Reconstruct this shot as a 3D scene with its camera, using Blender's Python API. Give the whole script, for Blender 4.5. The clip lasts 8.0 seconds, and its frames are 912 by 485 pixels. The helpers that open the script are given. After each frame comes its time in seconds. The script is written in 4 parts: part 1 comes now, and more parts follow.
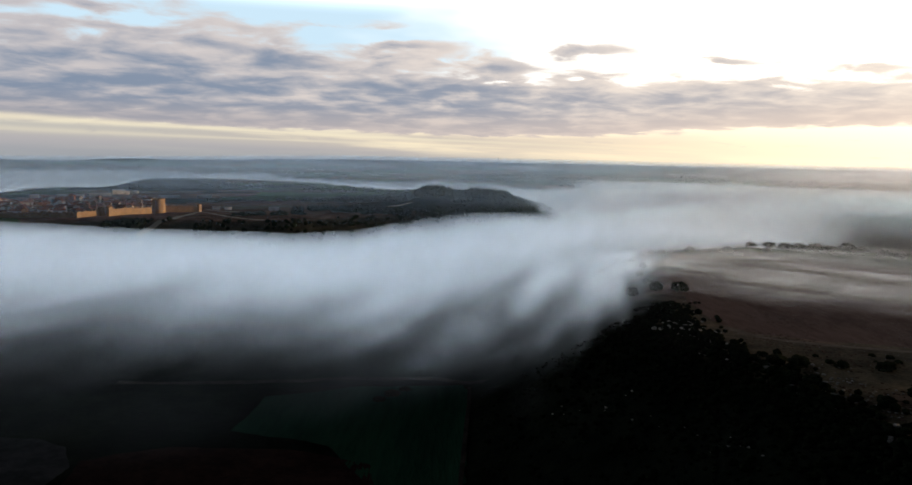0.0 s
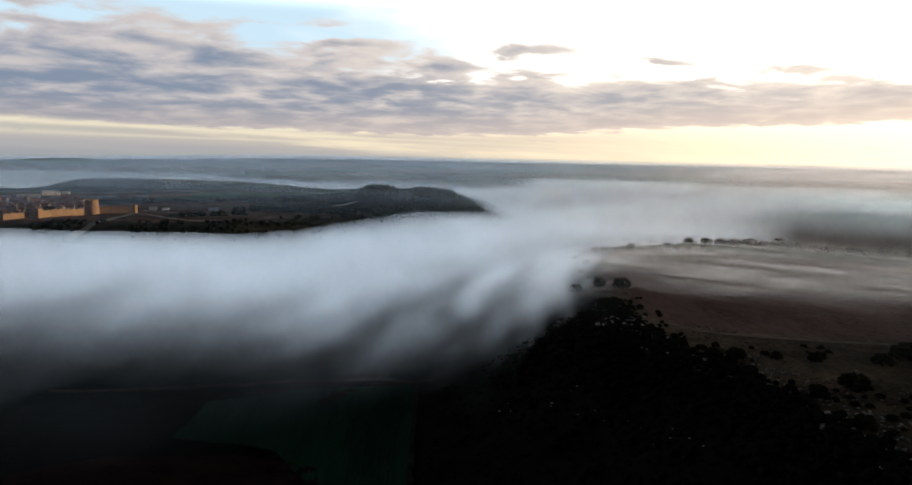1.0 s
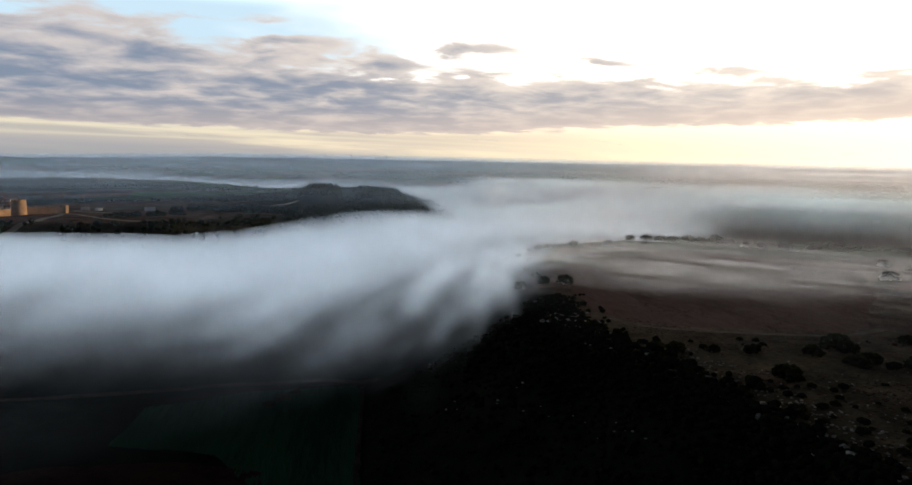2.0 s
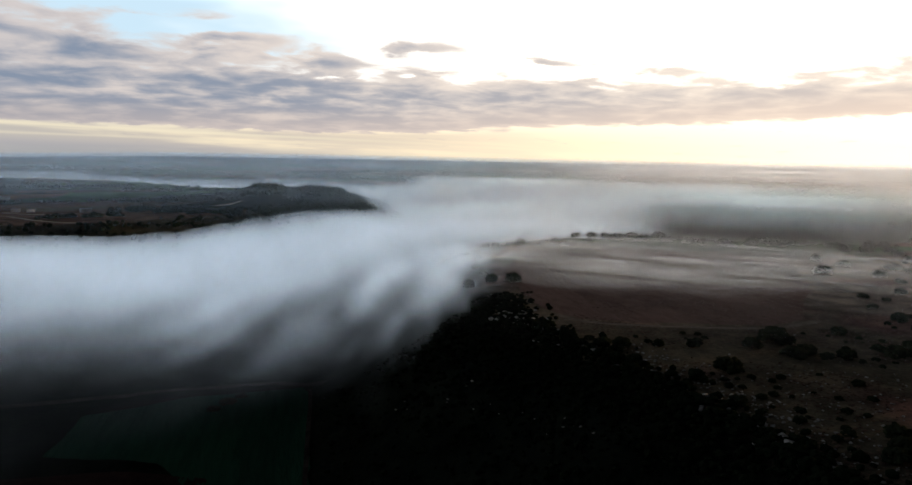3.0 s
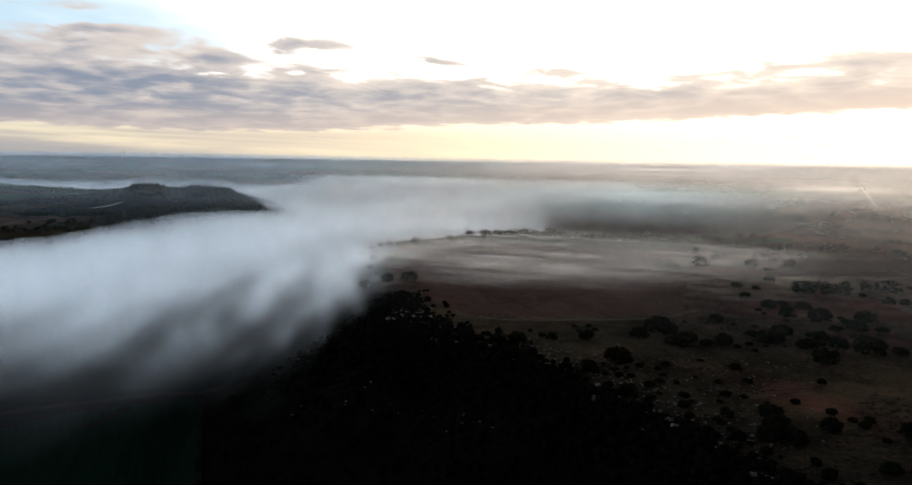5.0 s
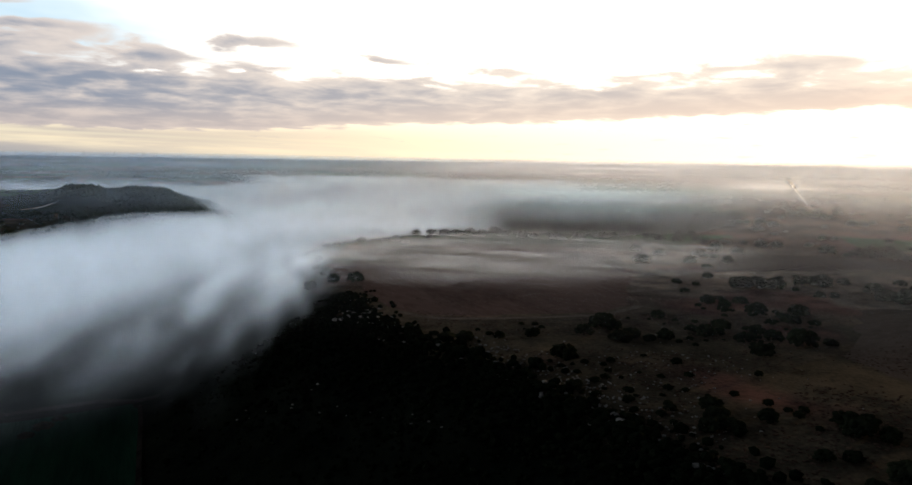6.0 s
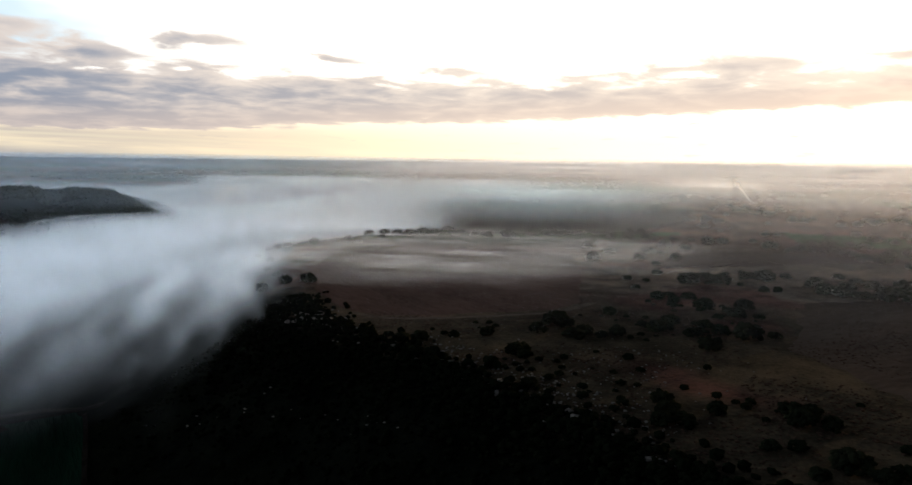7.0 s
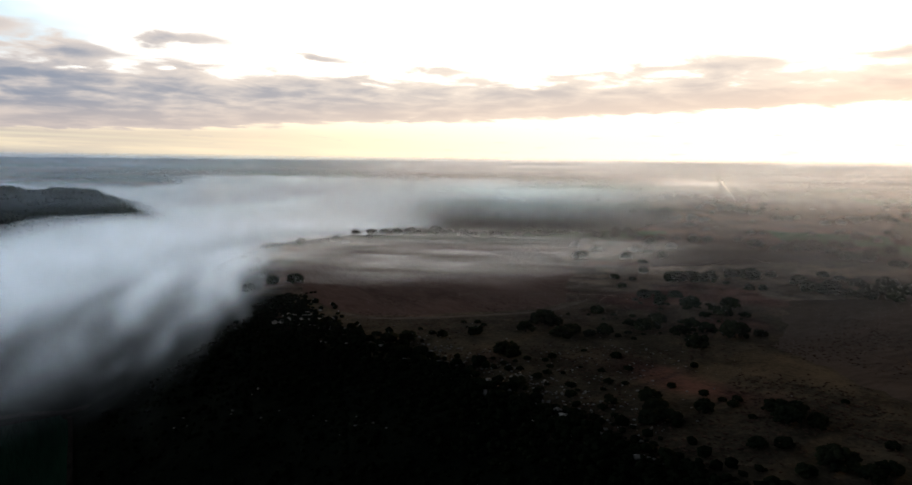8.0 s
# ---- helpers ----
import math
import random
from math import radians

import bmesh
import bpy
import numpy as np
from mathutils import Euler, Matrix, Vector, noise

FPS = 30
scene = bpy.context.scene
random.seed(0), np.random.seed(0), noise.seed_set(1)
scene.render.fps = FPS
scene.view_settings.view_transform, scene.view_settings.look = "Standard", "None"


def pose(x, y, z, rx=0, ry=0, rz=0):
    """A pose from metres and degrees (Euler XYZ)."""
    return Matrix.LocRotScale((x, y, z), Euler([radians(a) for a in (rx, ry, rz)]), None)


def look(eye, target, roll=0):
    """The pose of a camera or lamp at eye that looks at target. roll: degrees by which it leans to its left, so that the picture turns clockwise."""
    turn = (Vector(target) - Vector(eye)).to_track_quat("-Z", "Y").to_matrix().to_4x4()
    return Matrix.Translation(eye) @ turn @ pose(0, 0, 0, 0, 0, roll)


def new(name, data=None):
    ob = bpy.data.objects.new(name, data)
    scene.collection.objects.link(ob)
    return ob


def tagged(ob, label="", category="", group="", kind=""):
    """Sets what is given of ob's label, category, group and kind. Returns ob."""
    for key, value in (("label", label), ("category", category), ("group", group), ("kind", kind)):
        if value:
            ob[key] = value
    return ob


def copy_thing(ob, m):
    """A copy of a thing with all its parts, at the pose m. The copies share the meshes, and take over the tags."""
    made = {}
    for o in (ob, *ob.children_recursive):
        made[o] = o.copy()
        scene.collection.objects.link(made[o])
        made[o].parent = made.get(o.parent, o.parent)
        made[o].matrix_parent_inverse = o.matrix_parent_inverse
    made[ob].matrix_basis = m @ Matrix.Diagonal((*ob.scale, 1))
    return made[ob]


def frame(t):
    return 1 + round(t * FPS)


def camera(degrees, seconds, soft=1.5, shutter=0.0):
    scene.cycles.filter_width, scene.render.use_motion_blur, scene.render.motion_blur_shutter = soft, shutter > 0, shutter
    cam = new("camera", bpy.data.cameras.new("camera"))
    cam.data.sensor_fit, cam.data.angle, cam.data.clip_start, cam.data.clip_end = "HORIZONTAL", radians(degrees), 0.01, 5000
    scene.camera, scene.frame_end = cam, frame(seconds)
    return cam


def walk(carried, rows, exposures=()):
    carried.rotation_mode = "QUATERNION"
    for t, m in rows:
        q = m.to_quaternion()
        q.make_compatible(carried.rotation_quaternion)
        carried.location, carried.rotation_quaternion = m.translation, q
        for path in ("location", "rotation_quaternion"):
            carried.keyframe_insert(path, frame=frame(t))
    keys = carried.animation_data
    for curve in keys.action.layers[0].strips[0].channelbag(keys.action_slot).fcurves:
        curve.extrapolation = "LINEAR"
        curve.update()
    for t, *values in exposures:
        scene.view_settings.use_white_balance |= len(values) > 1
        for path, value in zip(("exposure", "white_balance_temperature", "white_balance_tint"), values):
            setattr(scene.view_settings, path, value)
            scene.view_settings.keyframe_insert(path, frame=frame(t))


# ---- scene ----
# the camera hovers about 60 m over a plateau rim and swings to its right
cam = camera(64.73, 8.0)
# seconds, place, yaw, pitch, roll
ROWS = [
    (0, 0.00, 0.00, 60.00, 0.39, -6.70, 1.20),
    (0.5, -0.06, 0.25, 59.97, -1.79, -6.71, 1.13),
    (1, -0.12, 0.48, 59.94, -4.01, -6.70, 1.10),
    (1.5, -0.19, 0.71, 59.92, -6.26, -6.71, 1.13),
    (3, -0.41, 1.32, 59.89, -12.65, -6.73, 1.05),
    (3.5, -0.50, 1.50, 59.89, -14.73, -6.71, 0.99),
    (4, -0.58, 1.67, 59.90, -16.86, -6.72, 0.97),
    (4.5, -0.67, 1.84, 59.91, -18.99, -6.71, 0.94),
    (6, -0.97, 2.26, 59.97, -25.43, -6.68, 0.89),
    (6.5, -1.07, 2.38, 60.01, -27.61, -6.68, 0.83),
    (7, -1.18, 2.48, 60.04, -29.19, -6.68, 0.74),
    (7.5, -1.30, 2.58, 60.09, -29.89, -6.69, 0.67),
    (8, -1.41, 2.67, 60.14, -30.24, -6.72, 0.62),
]
walk(cam, [(t, pose(x, y, z, 90 + pitch, 0, yaw) @ pose(0, 0, 0, 0, 0, roll)) for t, x, y, z, yaw, pitch, roll in ROWS])
scene.cycles.transparent_max_bounces = 40


# ---- node helpers ----
class Nodes:
    """Short hand for building node trees."""

    def __init__(self, tree):
        self.tree = tree
        tree.nodes.clear()

    def add(self, kind, values=(), **attrs):
        n = self.tree.nodes.new(kind)
        if "operation" in attrs:
            n.operation = attrs["operation"]
        if "blend" in attrs:
            n.blend_type = attrs["blend"]
        for key, v in dict(values).items():
            if isinstance(v, bpy.types.NodeSocket):
                self.tree.links.new(v, n.inputs[key])
            else:
                n.inputs[key].default_value = v
        return n

    def math(self, op, a, b=0.0, c=0.0):
        return self.add("ShaderNodeMath", {0: a, 1: b, 2: c}, operation=op).outputs[0]

    def smooth(self, v, lo, hi):
        n = self.add("ShaderNodeMapRange", {"Value": v, "From Min": lo, "From Max": hi, "To Min": 0.0, "To Max": 1.0})
        n.interpolation_type = "SMOOTHSTEP"
        return n.outputs[0]

    def noise(self, vec, scale, detail=4.0, rough=0.55, distortion=0.0):
        return self.add("ShaderNodeTexNoise", {"Vector": vec, "Scale": scale, "Detail": detail, "Roughness": rough, "Distortion": distortion}).outputs[0]

    def scaled(self, vec, x, y, z):
        return self.add("ShaderNodeVectorMath", {0: vec, 1: (x, y, z)}, operation="MULTIPLY").outputs[0]

    def mix(self, f, a, b, blend="MIX"):
        return self.add("ShaderNodeMixRGB", {"Fac": f, "Color1": a, "Color2": b}, blend=blend).outputs[0]

    def ramp(self, f, stops, curve="LINEAR"):
        n = self.add("ShaderNodeValToRGB", {"Fac": f})
        n.color_ramp.interpolation = curve
        el = n.color_ramp.elements
        while len(el) < len(stops):
            el.new(0.5)
        for e, (pos, col) in zip(el, stops):
            e.position, e.color = pos, (*col, 1) if isinstance(col, tuple) else (col, col, col, 1)
        return n.outputs[0]


# ---- sky and sun ----
SUN_AZ, SUN_EL = 77.0, 2.0
world = bpy.data.worlds.new("dawn_sky")
scene.world = world
world.use_nodes = True
W = Nodes(world.node_tree)
way = W.add("ShaderNodeTexCoord").outputs["Generated"]
sep = W.add("ShaderNodeSeparateXYZ", {0: way})
dx, dy, dz = sep.outputs
az = W.math("MULTIPLY", W.math("ARCTAN2", dx, dy), 180 / math.pi)
el = W.math("MULTIPLY", W.math("ARCSINE", dz), 180 / math.pi)
az01 = W.add("ShaderNodeMapRange", {"Value": az, "From Min": -40.0, "From Max": 80.0}).outputs[0]


def by_az(stops, scale=1.0):
    """A value that goes with the azimuth: (degrees, value) pairs."""
    return W.math("MULTIPLY", W.ramp(az01, [((a + 40) / 120, v / scale) for a, v in stops], "B_SPLINE"), scale)


up = W.math("ADD", W.math("MAXIMUM", dz, 0.0), 0.13)
plane = W.add("ShaderNodeCombineXYZ", {0: W.math("DIVIDE", dx, up), 1: W.math("DIVIDE", dy, up), 2: 0.0}).outputs[0]
streak = W.add("ShaderNodeCombineXYZ", {0: W.math("MULTIPLY", az, 0.035), 1: W.math("MULTIPLY", W.math("ADD", el, W.math("MULTIPLY", az, 0.022)), 0.55), 2: 0.0}).outputs[0]
puffs = W.noise(plane, 3.5, 6.0, 0.53, 0.3)
large = W.noise(plane, 1.5, 3.0, 0.5)
bands = W.noise(streak, 1.0, 5.0, 0.55, 0.2)
# the clear sky behind the clouds: pale blue, white towards the sun
az_mixed = W.math("ADD", az, W.math("ADD", W.math("MULTIPLY", W.math("SUBTRACT", large, 0.5), 30.0), W.math("MULTIPLY", el, -0.6)))
glow = W.smooth(az_mixed, -16.0, 15.0)
clear = W.mix(glow, (0.60, 0.80, 0.95, 1), (1.75, 1.65, 1.5, 1))
warm = by_az([(-40, 0.0), (-15, 0.25), (15, 0.75), (40, 1.0), (80, 1.0)])
low = W.mix(warm, (0.78, 0.74, 0.58, 1), (1.12, 0.90, 0.62, 1))
hot = W.mix(by_az([(-40, 0.0), (18, 0.0), (42, 0.9), (80, 1.0)]), low, (1.75, 1.5, 1.08, 1))
base = W.mix(W.smooth(el, 1.0, 6.5), hot, clear)
# over-bright blue band above the view, added to light the fog
base = W.mix(W.math("MULTIPLY", W.smooth(el, 10.5, 14.0), W.math("SUBTRACT", 1.0, W.math("MULTIPLY", glow, 0.5))), base, (2.6, 3.0, 3.5, 1))
# the deck of clouds between its lower and its upper edge
foot = by_az([(-40, 1.9), (-10, 1.75), (6, 1.45), (18, 2.3), (35, 2.8), (62, 4.1), (80, 4.6)], 10.0)
head = by_az([(-40, 13.0), (-24, 12.0), (-14, 9.4), (-5, 7.9), (5, 7.6), (18, 6.8), (30, 6.1), (45, 6.6), (62, 7.6), (80, 9.0)], 20.0)
inside = W.math("MULTIPLY", W.smooth(W.math("SUBTRACT", el, foot), -0.30, 0.75), W.math("SUBTRACT", 1.0, W.smooth(W.math("SUBTRACT", el, head), -2.6, 1.6)))
core = W.math("MULTIPLY", inside, W.math("SUBTRACT", 1.0, W.math("MULTIPLY", W.smooth(el, 4.0, 8.5), 0.42)))
# single banks and gaps: azimuth, height, half width, half height, amount
BANKS = [(9.3, 8.4, 4.2, 0.50, 0.30), (19.7, 7.5, 2.2, 0.34, 0.26), (-3.6, 8.2, 3.4, 0.75, 0.34), (-6.3, 10.0, 3.0, 0.45, 0.26), (2.7, 7.2, 3.0, 0.55, 0.22), (30, 6.5, 1.8, 0.28, 0.18),
         (49, 7.1, 6.0, 0.8, 0.22), (-16, 7.4, 6.0, 1.5, 0.10), (-7.4, 9.0, 3.2, 0.42, -0.30), (2.5, 6.0, 1.0, 0.22, -0.26), (9.5, 6.2, 1.1, 0.22, -0.24), (5.4, 6.5, 0.8, 0.2, -0.22), (-27, 9.3, 3.0, 0.4, -0.25)]
field_q = W.math("ADD", W.math("ADD", W.math("MULTIPLY", puffs, 0.80), W.math("MULTIPLY", bands, 0.26)), W.math("MULTIPLY", core, 0.44))
az_w = W.math("ADD", az, W.math("MULTIPLY", W.math("SUBTRACT", puffs, 0.5), 7.0))
el_w = W.math("ADD", el, W.math("MULTIPLY", W.math("SUBTRACT", large, 0.5), 1.6))
for ba, be, wa, we, amount in BANKS:
    u = W.math("DIVIDE", W.math("SUBTRACT", az_w, ba), wa)
    v = W.math("DIVIDE", W.math("SUBTRACT", el_w, be), we)
    r2 = W.math("ADD", W.math("MULTIPLY", u, u), W.math("MULTIPLY", v, v))
    field_q = W.math("ADD", field_q, W.math("MULTIPLY", W.math("EXPONENT", W.math("MULTIPLY", r2, -1.0)), amount))
cover = W.smooth(field_q, 0.60, 0.80)
thick = W.smooth(W.math("ADD", field_q, W.math("MULTIPLY", W.math("SUBTRACT", large, 0.5), 0.5)), 0.68, 1.10)
cool = by_az([(-40, 0.0), (-5, 0.10), (10, 0.42), (28, 0.8), (45, 1.0), (80, 1.0)])
grey = W.mix(cool, (0.19, 0.255, 0.375, 1), (0.60, 0.54, 0.53, 1))
rose = W.mix(warm, (0.54, 0.51, 0.54, 1), (1.00, 0.86, 0.74, 1))
cloud = W.mix(thick, rose, grey)
pink = W.mix(warm, (0.30, 0.31, 0.37, 1), (0.92, 0.74, 0.62, 1))
cloud = W.mix(W.math("MULTIPLY", W.math("SUBTRACT", 1.0, W.smooth(W.math("SUBTRACT", el, foot), 0.3, 2.7)), 0.65), cloud, pink)
sky = W.mix(cover, base, cloud)
# grey bars in the low light band with bright lines between them, and the haze on the horizon
below = W.math("SUBTRACT", 1.0, W.smooth(W.math("SUBTRACT", el, foot), -0.15, 0.35))
bars = W.math("MULTIPLY", W.smooth(bands, 0.36, 0.54), W.math("MULTIPLY", below, by_az([(-40, 0.75), (-25, 0.7), (-8, 0.85), (8, 0.5), (22, 0.0), (80, 0.0)])))
sky = W.mix(bars, sky, W.mix(warm, (0.36, 0.38, 0.41, 1), (0.62, 0.52, 0.48, 1)))
for mid, lean, wide, amount in ((1.55, -0.026, 0.11, 0.8), (1.02, -0.013, 0.08, 0.4)):
    at = W.math("ADD", W.math("MULTIPLY", W.math("ADD", az, 8.5), lean), mid)
    span = W.math("ADD", W.math("MULTIPLY", W.smooth(az, -14.0, -32.0), 0.16), wide)
    v = W.math("DIVIDE", W.math("SUBTRACT", el, at), span)
    ridge = W.math("MULTIPLY", W.math("EXPONENT", W.math("MULTIPLY", W.math("MULTIPLY", v, v), -1.0)), by_az([(-40, amount), (-6, amount), (6, amount * 0.5), (16, 0.0), (80, 0.0)]))
    sky = W.mix(ridge, sky, (0.86, 0.78, 0.60, 1))
line = by_az([(-40, 1.35), (-20, 1.0), (-4, 0.55), (12, 0.2), (30, 0.0), (80, 0.0)], 2.0)
mist = W.math("MULTIPLY", W.math("SUBTRACT", 1.0, W.smooth(W.math("SUBTRACT", el, line), -0.45, 0.25)), by_az([(-40, 0.95), (-18, 0.85), (-2, 0.6), (12, 0.25), (30, 0.0), (80, 0.0)]))
sky = W.mix(mist, sky, W.mix(W.smooth(el, -0.4, 0.9), (0.30, 0.33, 0.38, 1), (0.44, 0.43, 0.45, 1)))
# higher up and behind, an unseen dim lid is added to keep land and near fog dark
closing = W.smooth(el, 13.5, 22.0)
behind = W.math("SUBTRACT", 1.0, W.smooth(dy, -0.25, 0.35))
dim = W.mix(large, (0.016, 0.019, 0.026, 1), (0.028, 0.031, 0.037, 1))
sky = W.mix(W.math("MAXIMUM", closing, behind), sky, dim)
sky = W.mix(W.smooth(el, -1.2, -0.6), (0.22, 0.23, 0.25, 1), sky)
air = W.add("ShaderNodeTexSky")
air.sky_type, air.sun_disc = "NISHITA", False
air.sun_elevation, air.sun_rotation = radians(SUN_EL), radians(SUN_AZ)
b1 = W.add("ShaderNodeBackground", {"Color": air.outputs[0], "Strength": 0.02})
b2 = W.add("ShaderNodeBackground", {"Color": sky, "Strength": 1.0})
both = W.add("ShaderNodeAddShader", {0: b1.outputs[0], 1: b2.outputs[0]})
W.add("ShaderNodeOutputWorld", {"Surface": both.outputs[0]})

sun = new("sun", bpy.data.lights.new("sun", "SUN"))
sun.data.energy, sun.data.angle, sun.data.color = 3.6, radians(0.6), (1.0, 0.70, 0.42)
sa, se = radians(SUN_AZ), radians(SUN_EL)
sun.matrix_world = look((math.sin(sa) * 100 * math.cos(se), math.cos(sa) * 100 * math.cos(se), 100 * math.sin(se)), (0, 0, 0))
scene.view_settings.exposure = 0.0


# ---- materials ----
def material(name, build):
    m = bpy.data.materials.new(name)
    m.use_nodes = True
    n = Nodes(m.node_tree)
    n.add("ShaderNodeOutputMaterial", {"Surface": build(n)})
    return m


def surface(name, dark, light, scale, rough=0.9, bump=0.3, fine=6.0, grain=(1, 1, 1), spread=0.0, spec=0.0):
    """A matt surface that varies between two colours at two scales, with relief."""
    def build(n):
        co = n.scaled(n.add("ShaderNodeTexCoord").outputs["Object"], *grain)
        a, b = n.noise(co, scale, 5.0, 0.6), n.noise(co, scale * fine, 4.0, 0.6)
        f = n.smooth(n.math("ADD", n.math("MULTIPLY", a, 0.6), n.math("MULTIPLY", b, 0.4)), 0.36, 0.64)
        col = n.mix(f, (*dark, 1), (*light, 1))
        if spread:
            r = n.add("ShaderNodeObjectInfo").outputs["Random"]
            col = n.mix(1.0, col, n.ramp(r, [(0.0, 1 - spread), (1.0, 1 + spread)]), "MULTIPLY")
        nb = n.add("ShaderNodeBump", {"Height": b, "Strength": bump, "Distance": 0.25 / scale})
        return n.add("ShaderNodeBsdfPrincipled", {"Base Color": col, "Roughness": rough, "Specular IOR Level": spec, "Normal": nb.outputs[0]}).outputs[0]
    return material(name, build)


def foliage(name, dark, light, scale=0.9):
    def build(n):
        co = n.add("ShaderNodeTexCoord").outputs["Object"]
        f = n.smooth(n.noise(co, scale, 4.0, 0.65), 0.35, 0.65)
        isl = n.add("ShaderNodeNewGeometry").outputs["Random Per Island"]
        col = n.mix(f, (*dark, 1), (*light, 1))
        col = n.mix(1.0, col, n.ramp(isl, [(0.0, 0.8), (1.0, 1.12)]), "MULTIPLY")
        r = n.add("ShaderNodeObjectInfo").outputs["Random"]
        col = n.mix(1.0, col, n.ramp(r, [(0.0, (0.8, 0.85, 0.8)), (1.0, (1.2, 1.1, 1.0))]), "MULTIPLY")
        return n.add("ShaderNodeBsdfPrincipled", {"Base Color": col, "Roughness": 0.9, "Specular IOR Level": 0.0}).outputs[0]
    return material(name, build)


def land(n):
    """Open land: the cover of each stretch from the mesh, with its painted light and shade, and soil, grass and stones
    in it.
    """
    co = n.add("ShaderNodeTexCoord").outputs["Object"]
    cover = n.add("ShaderNodeAttribute")
    cover.attribute_name = "cover"
    big, mid, small = n.noise(co, 0.012, 5.0, 0.6), n.noise(co, 0.08, 5.0, 0.65), n.noise(co, 0.7, 4.0, 0.7)
    f = n.math("ADD", n.math("MULTIPLY", big, 0.4), n.math("ADD", n.math("MULTIPLY", mid, 0.35), n.math("MULTIPLY", small, 0.25)))
    col = n.mix(1.0, cover.outputs["Color"], n.ramp(n.smooth(f, 0.34, 0.66), [(0.0, (0.30, 0.32, 0.30)), (0.5, (0.95, 0.95, 0.95)), (1.0, (2.0, 1.85, 1.7))]), "MULTIPLY")
    nb = n.add("ShaderNodeBump", {"Height": small, "Strength": 0.5, "Distance": 0.6})
    return n.add("ShaderNodeBsdfPrincipled", {"Base Color": col, "Roughness": 1.0, "Specular IOR Level": 0.0, "Normal": nb.outputs[0]}).outputs[0]


def fog_shader(scale, stretch, lo, hi, gloss, tint, soft=0.5, rough=0.24, tilt=0.0):
    """Sheets for drops of water in the air: tinted, partly clear, with rough gloss of the sky imitating light scattered
    onwards.
    """
    def build(n):
        co = n.scaled(n.add("ShaderNodeTexCoord").outputs["Object"], *stretch)
        dens = n.add("ShaderNodeAttribute")
        dens.attribute_name = "veil"
        a = n.noise(co, scale, 7.0, 0.6, 0.5)
        b = n.smooth(a, lo, hi)
        d = dens.outputs["Fac"]
        alpha = n.math("MULTIPLY", d, n.math("ADD", n.math("MULTIPLY", b, soft), 1.0 - soft))
        dif = n.add("ShaderNodeBsdfDiffuse", {"Color": (*tint, 1)})
        # tilt leans the normal so far fog mirrors brighter sky than near fog
        gl = n.add("ShaderNodeBsdfGlossy", {"Color": (*tint, 1), "Roughness": rough, "Normal": (n.add("ShaderNodeCombineXYZ", {0: -0.013 * tilt, 1: -0.05 * tilt, 2: 1.0})).outputs[0]})
        gl.distribution = "MULTI_GGX"
        body = n.add("ShaderNodeMixShader", {0: gloss, 1: dif.outputs[0], 2: gl.outputs[0]})
        clear = n.add("ShaderNodeBsdfTransparent")
        return n.add("ShaderNodeMixShader", {0: alpha, 1: clear.outputs[0], 2: body.outputs[0]}).outputs[0]
    return build


LAND = material("land", land)
PLOUGHED = surface("ploughed_soil", (0.086, 0.053, 0.043), (0.150, 0.096, 0.078), 0.03, bump=0.12, grain=(1.0, 0.25, 1.0), fine=14)
FALLOW = surface("fallow_soil", (0.080, 0.060, 0.048), (0.135, 0.102, 0.080), 0.03, bump=0.12, grain=(0.3, 1.0, 1.0), fine=14)
# three valley-floor colours, made very dark to hold the valley's shade
SHADED_RED = surface("shaded_red_earth", (0.014, 0.008, 0.007), (0.030, 0.016, 0.013), 0.05)
SHADED_GREY = surface("shaded_grey_earth", (0.022, 0.022, 0.022), (0.042, 0.042, 0.042), 0.05)
CROP = surface("shaded_young_crop", (0.008, 0.028, 0.018), (0.014, 0.045, 0.026), 0.03, grain=(1.0, 0.15, 1.0), fine=10)
OAK = foliage("holm_oak_leaves", (0.012, 0.016, 0.011), (0.028, 0.034, 0.020))
# darker than real leaves: the slope's shade is in this colour
SCRUB = foliage("shaded_scrub_leaves", (0.005, 0.008, 0.005), (0.011, 0.015, 0.009))
BARK = surface("bark", (0.03, 0.024, 0.018), (0.07, 0.055, 0.042), 3.0)
ROCK = surface("limestone", (0.13, 0.12, 0.11), (0.38, 0.355, 0.325), 0.8, bump=0.6, spread=0.3)
CHALK = surface("pale_chalk_track", (0.36, 0.30, 0.23), (0.52, 0.45, 0.36), 0.2)
TRACK = surface("dirt_track", (0.11, 0.085, 0.064), (0.175, 0.14, 0.105), 0.2)
ASHLAR = surface("sandstone_wall", (0.30, 0.20, 0.115), (0.46, 0.32, 0.19), 0.25, bump=0.4)
RUBBLE = surface("rubble_masonry", (0.26, 0.19, 0.13), (0.42, 0.33, 0.24), 0.4, spread=0.35)
PLASTER = surface("lime_plaster", (0.50, 0.44, 0.37), (0.72, 0.67, 0.60), 0.5, spread=0.3)
TILE = surface("clay_roof_tiles", (0.13, 0.055, 0.035), (0.27, 0.125, 0.08), 0.6, spread=0.35)
BRICK = surface("red_brick", (0.20, 0.095, 0.065), (0.30, 0.16, 0.115), 0.5)
SHEET = surface("pale_sheet_metal", (0.42, 0.43, 0.44), (0.62, 0.62, 0.61), 0.2, rough=0.55)
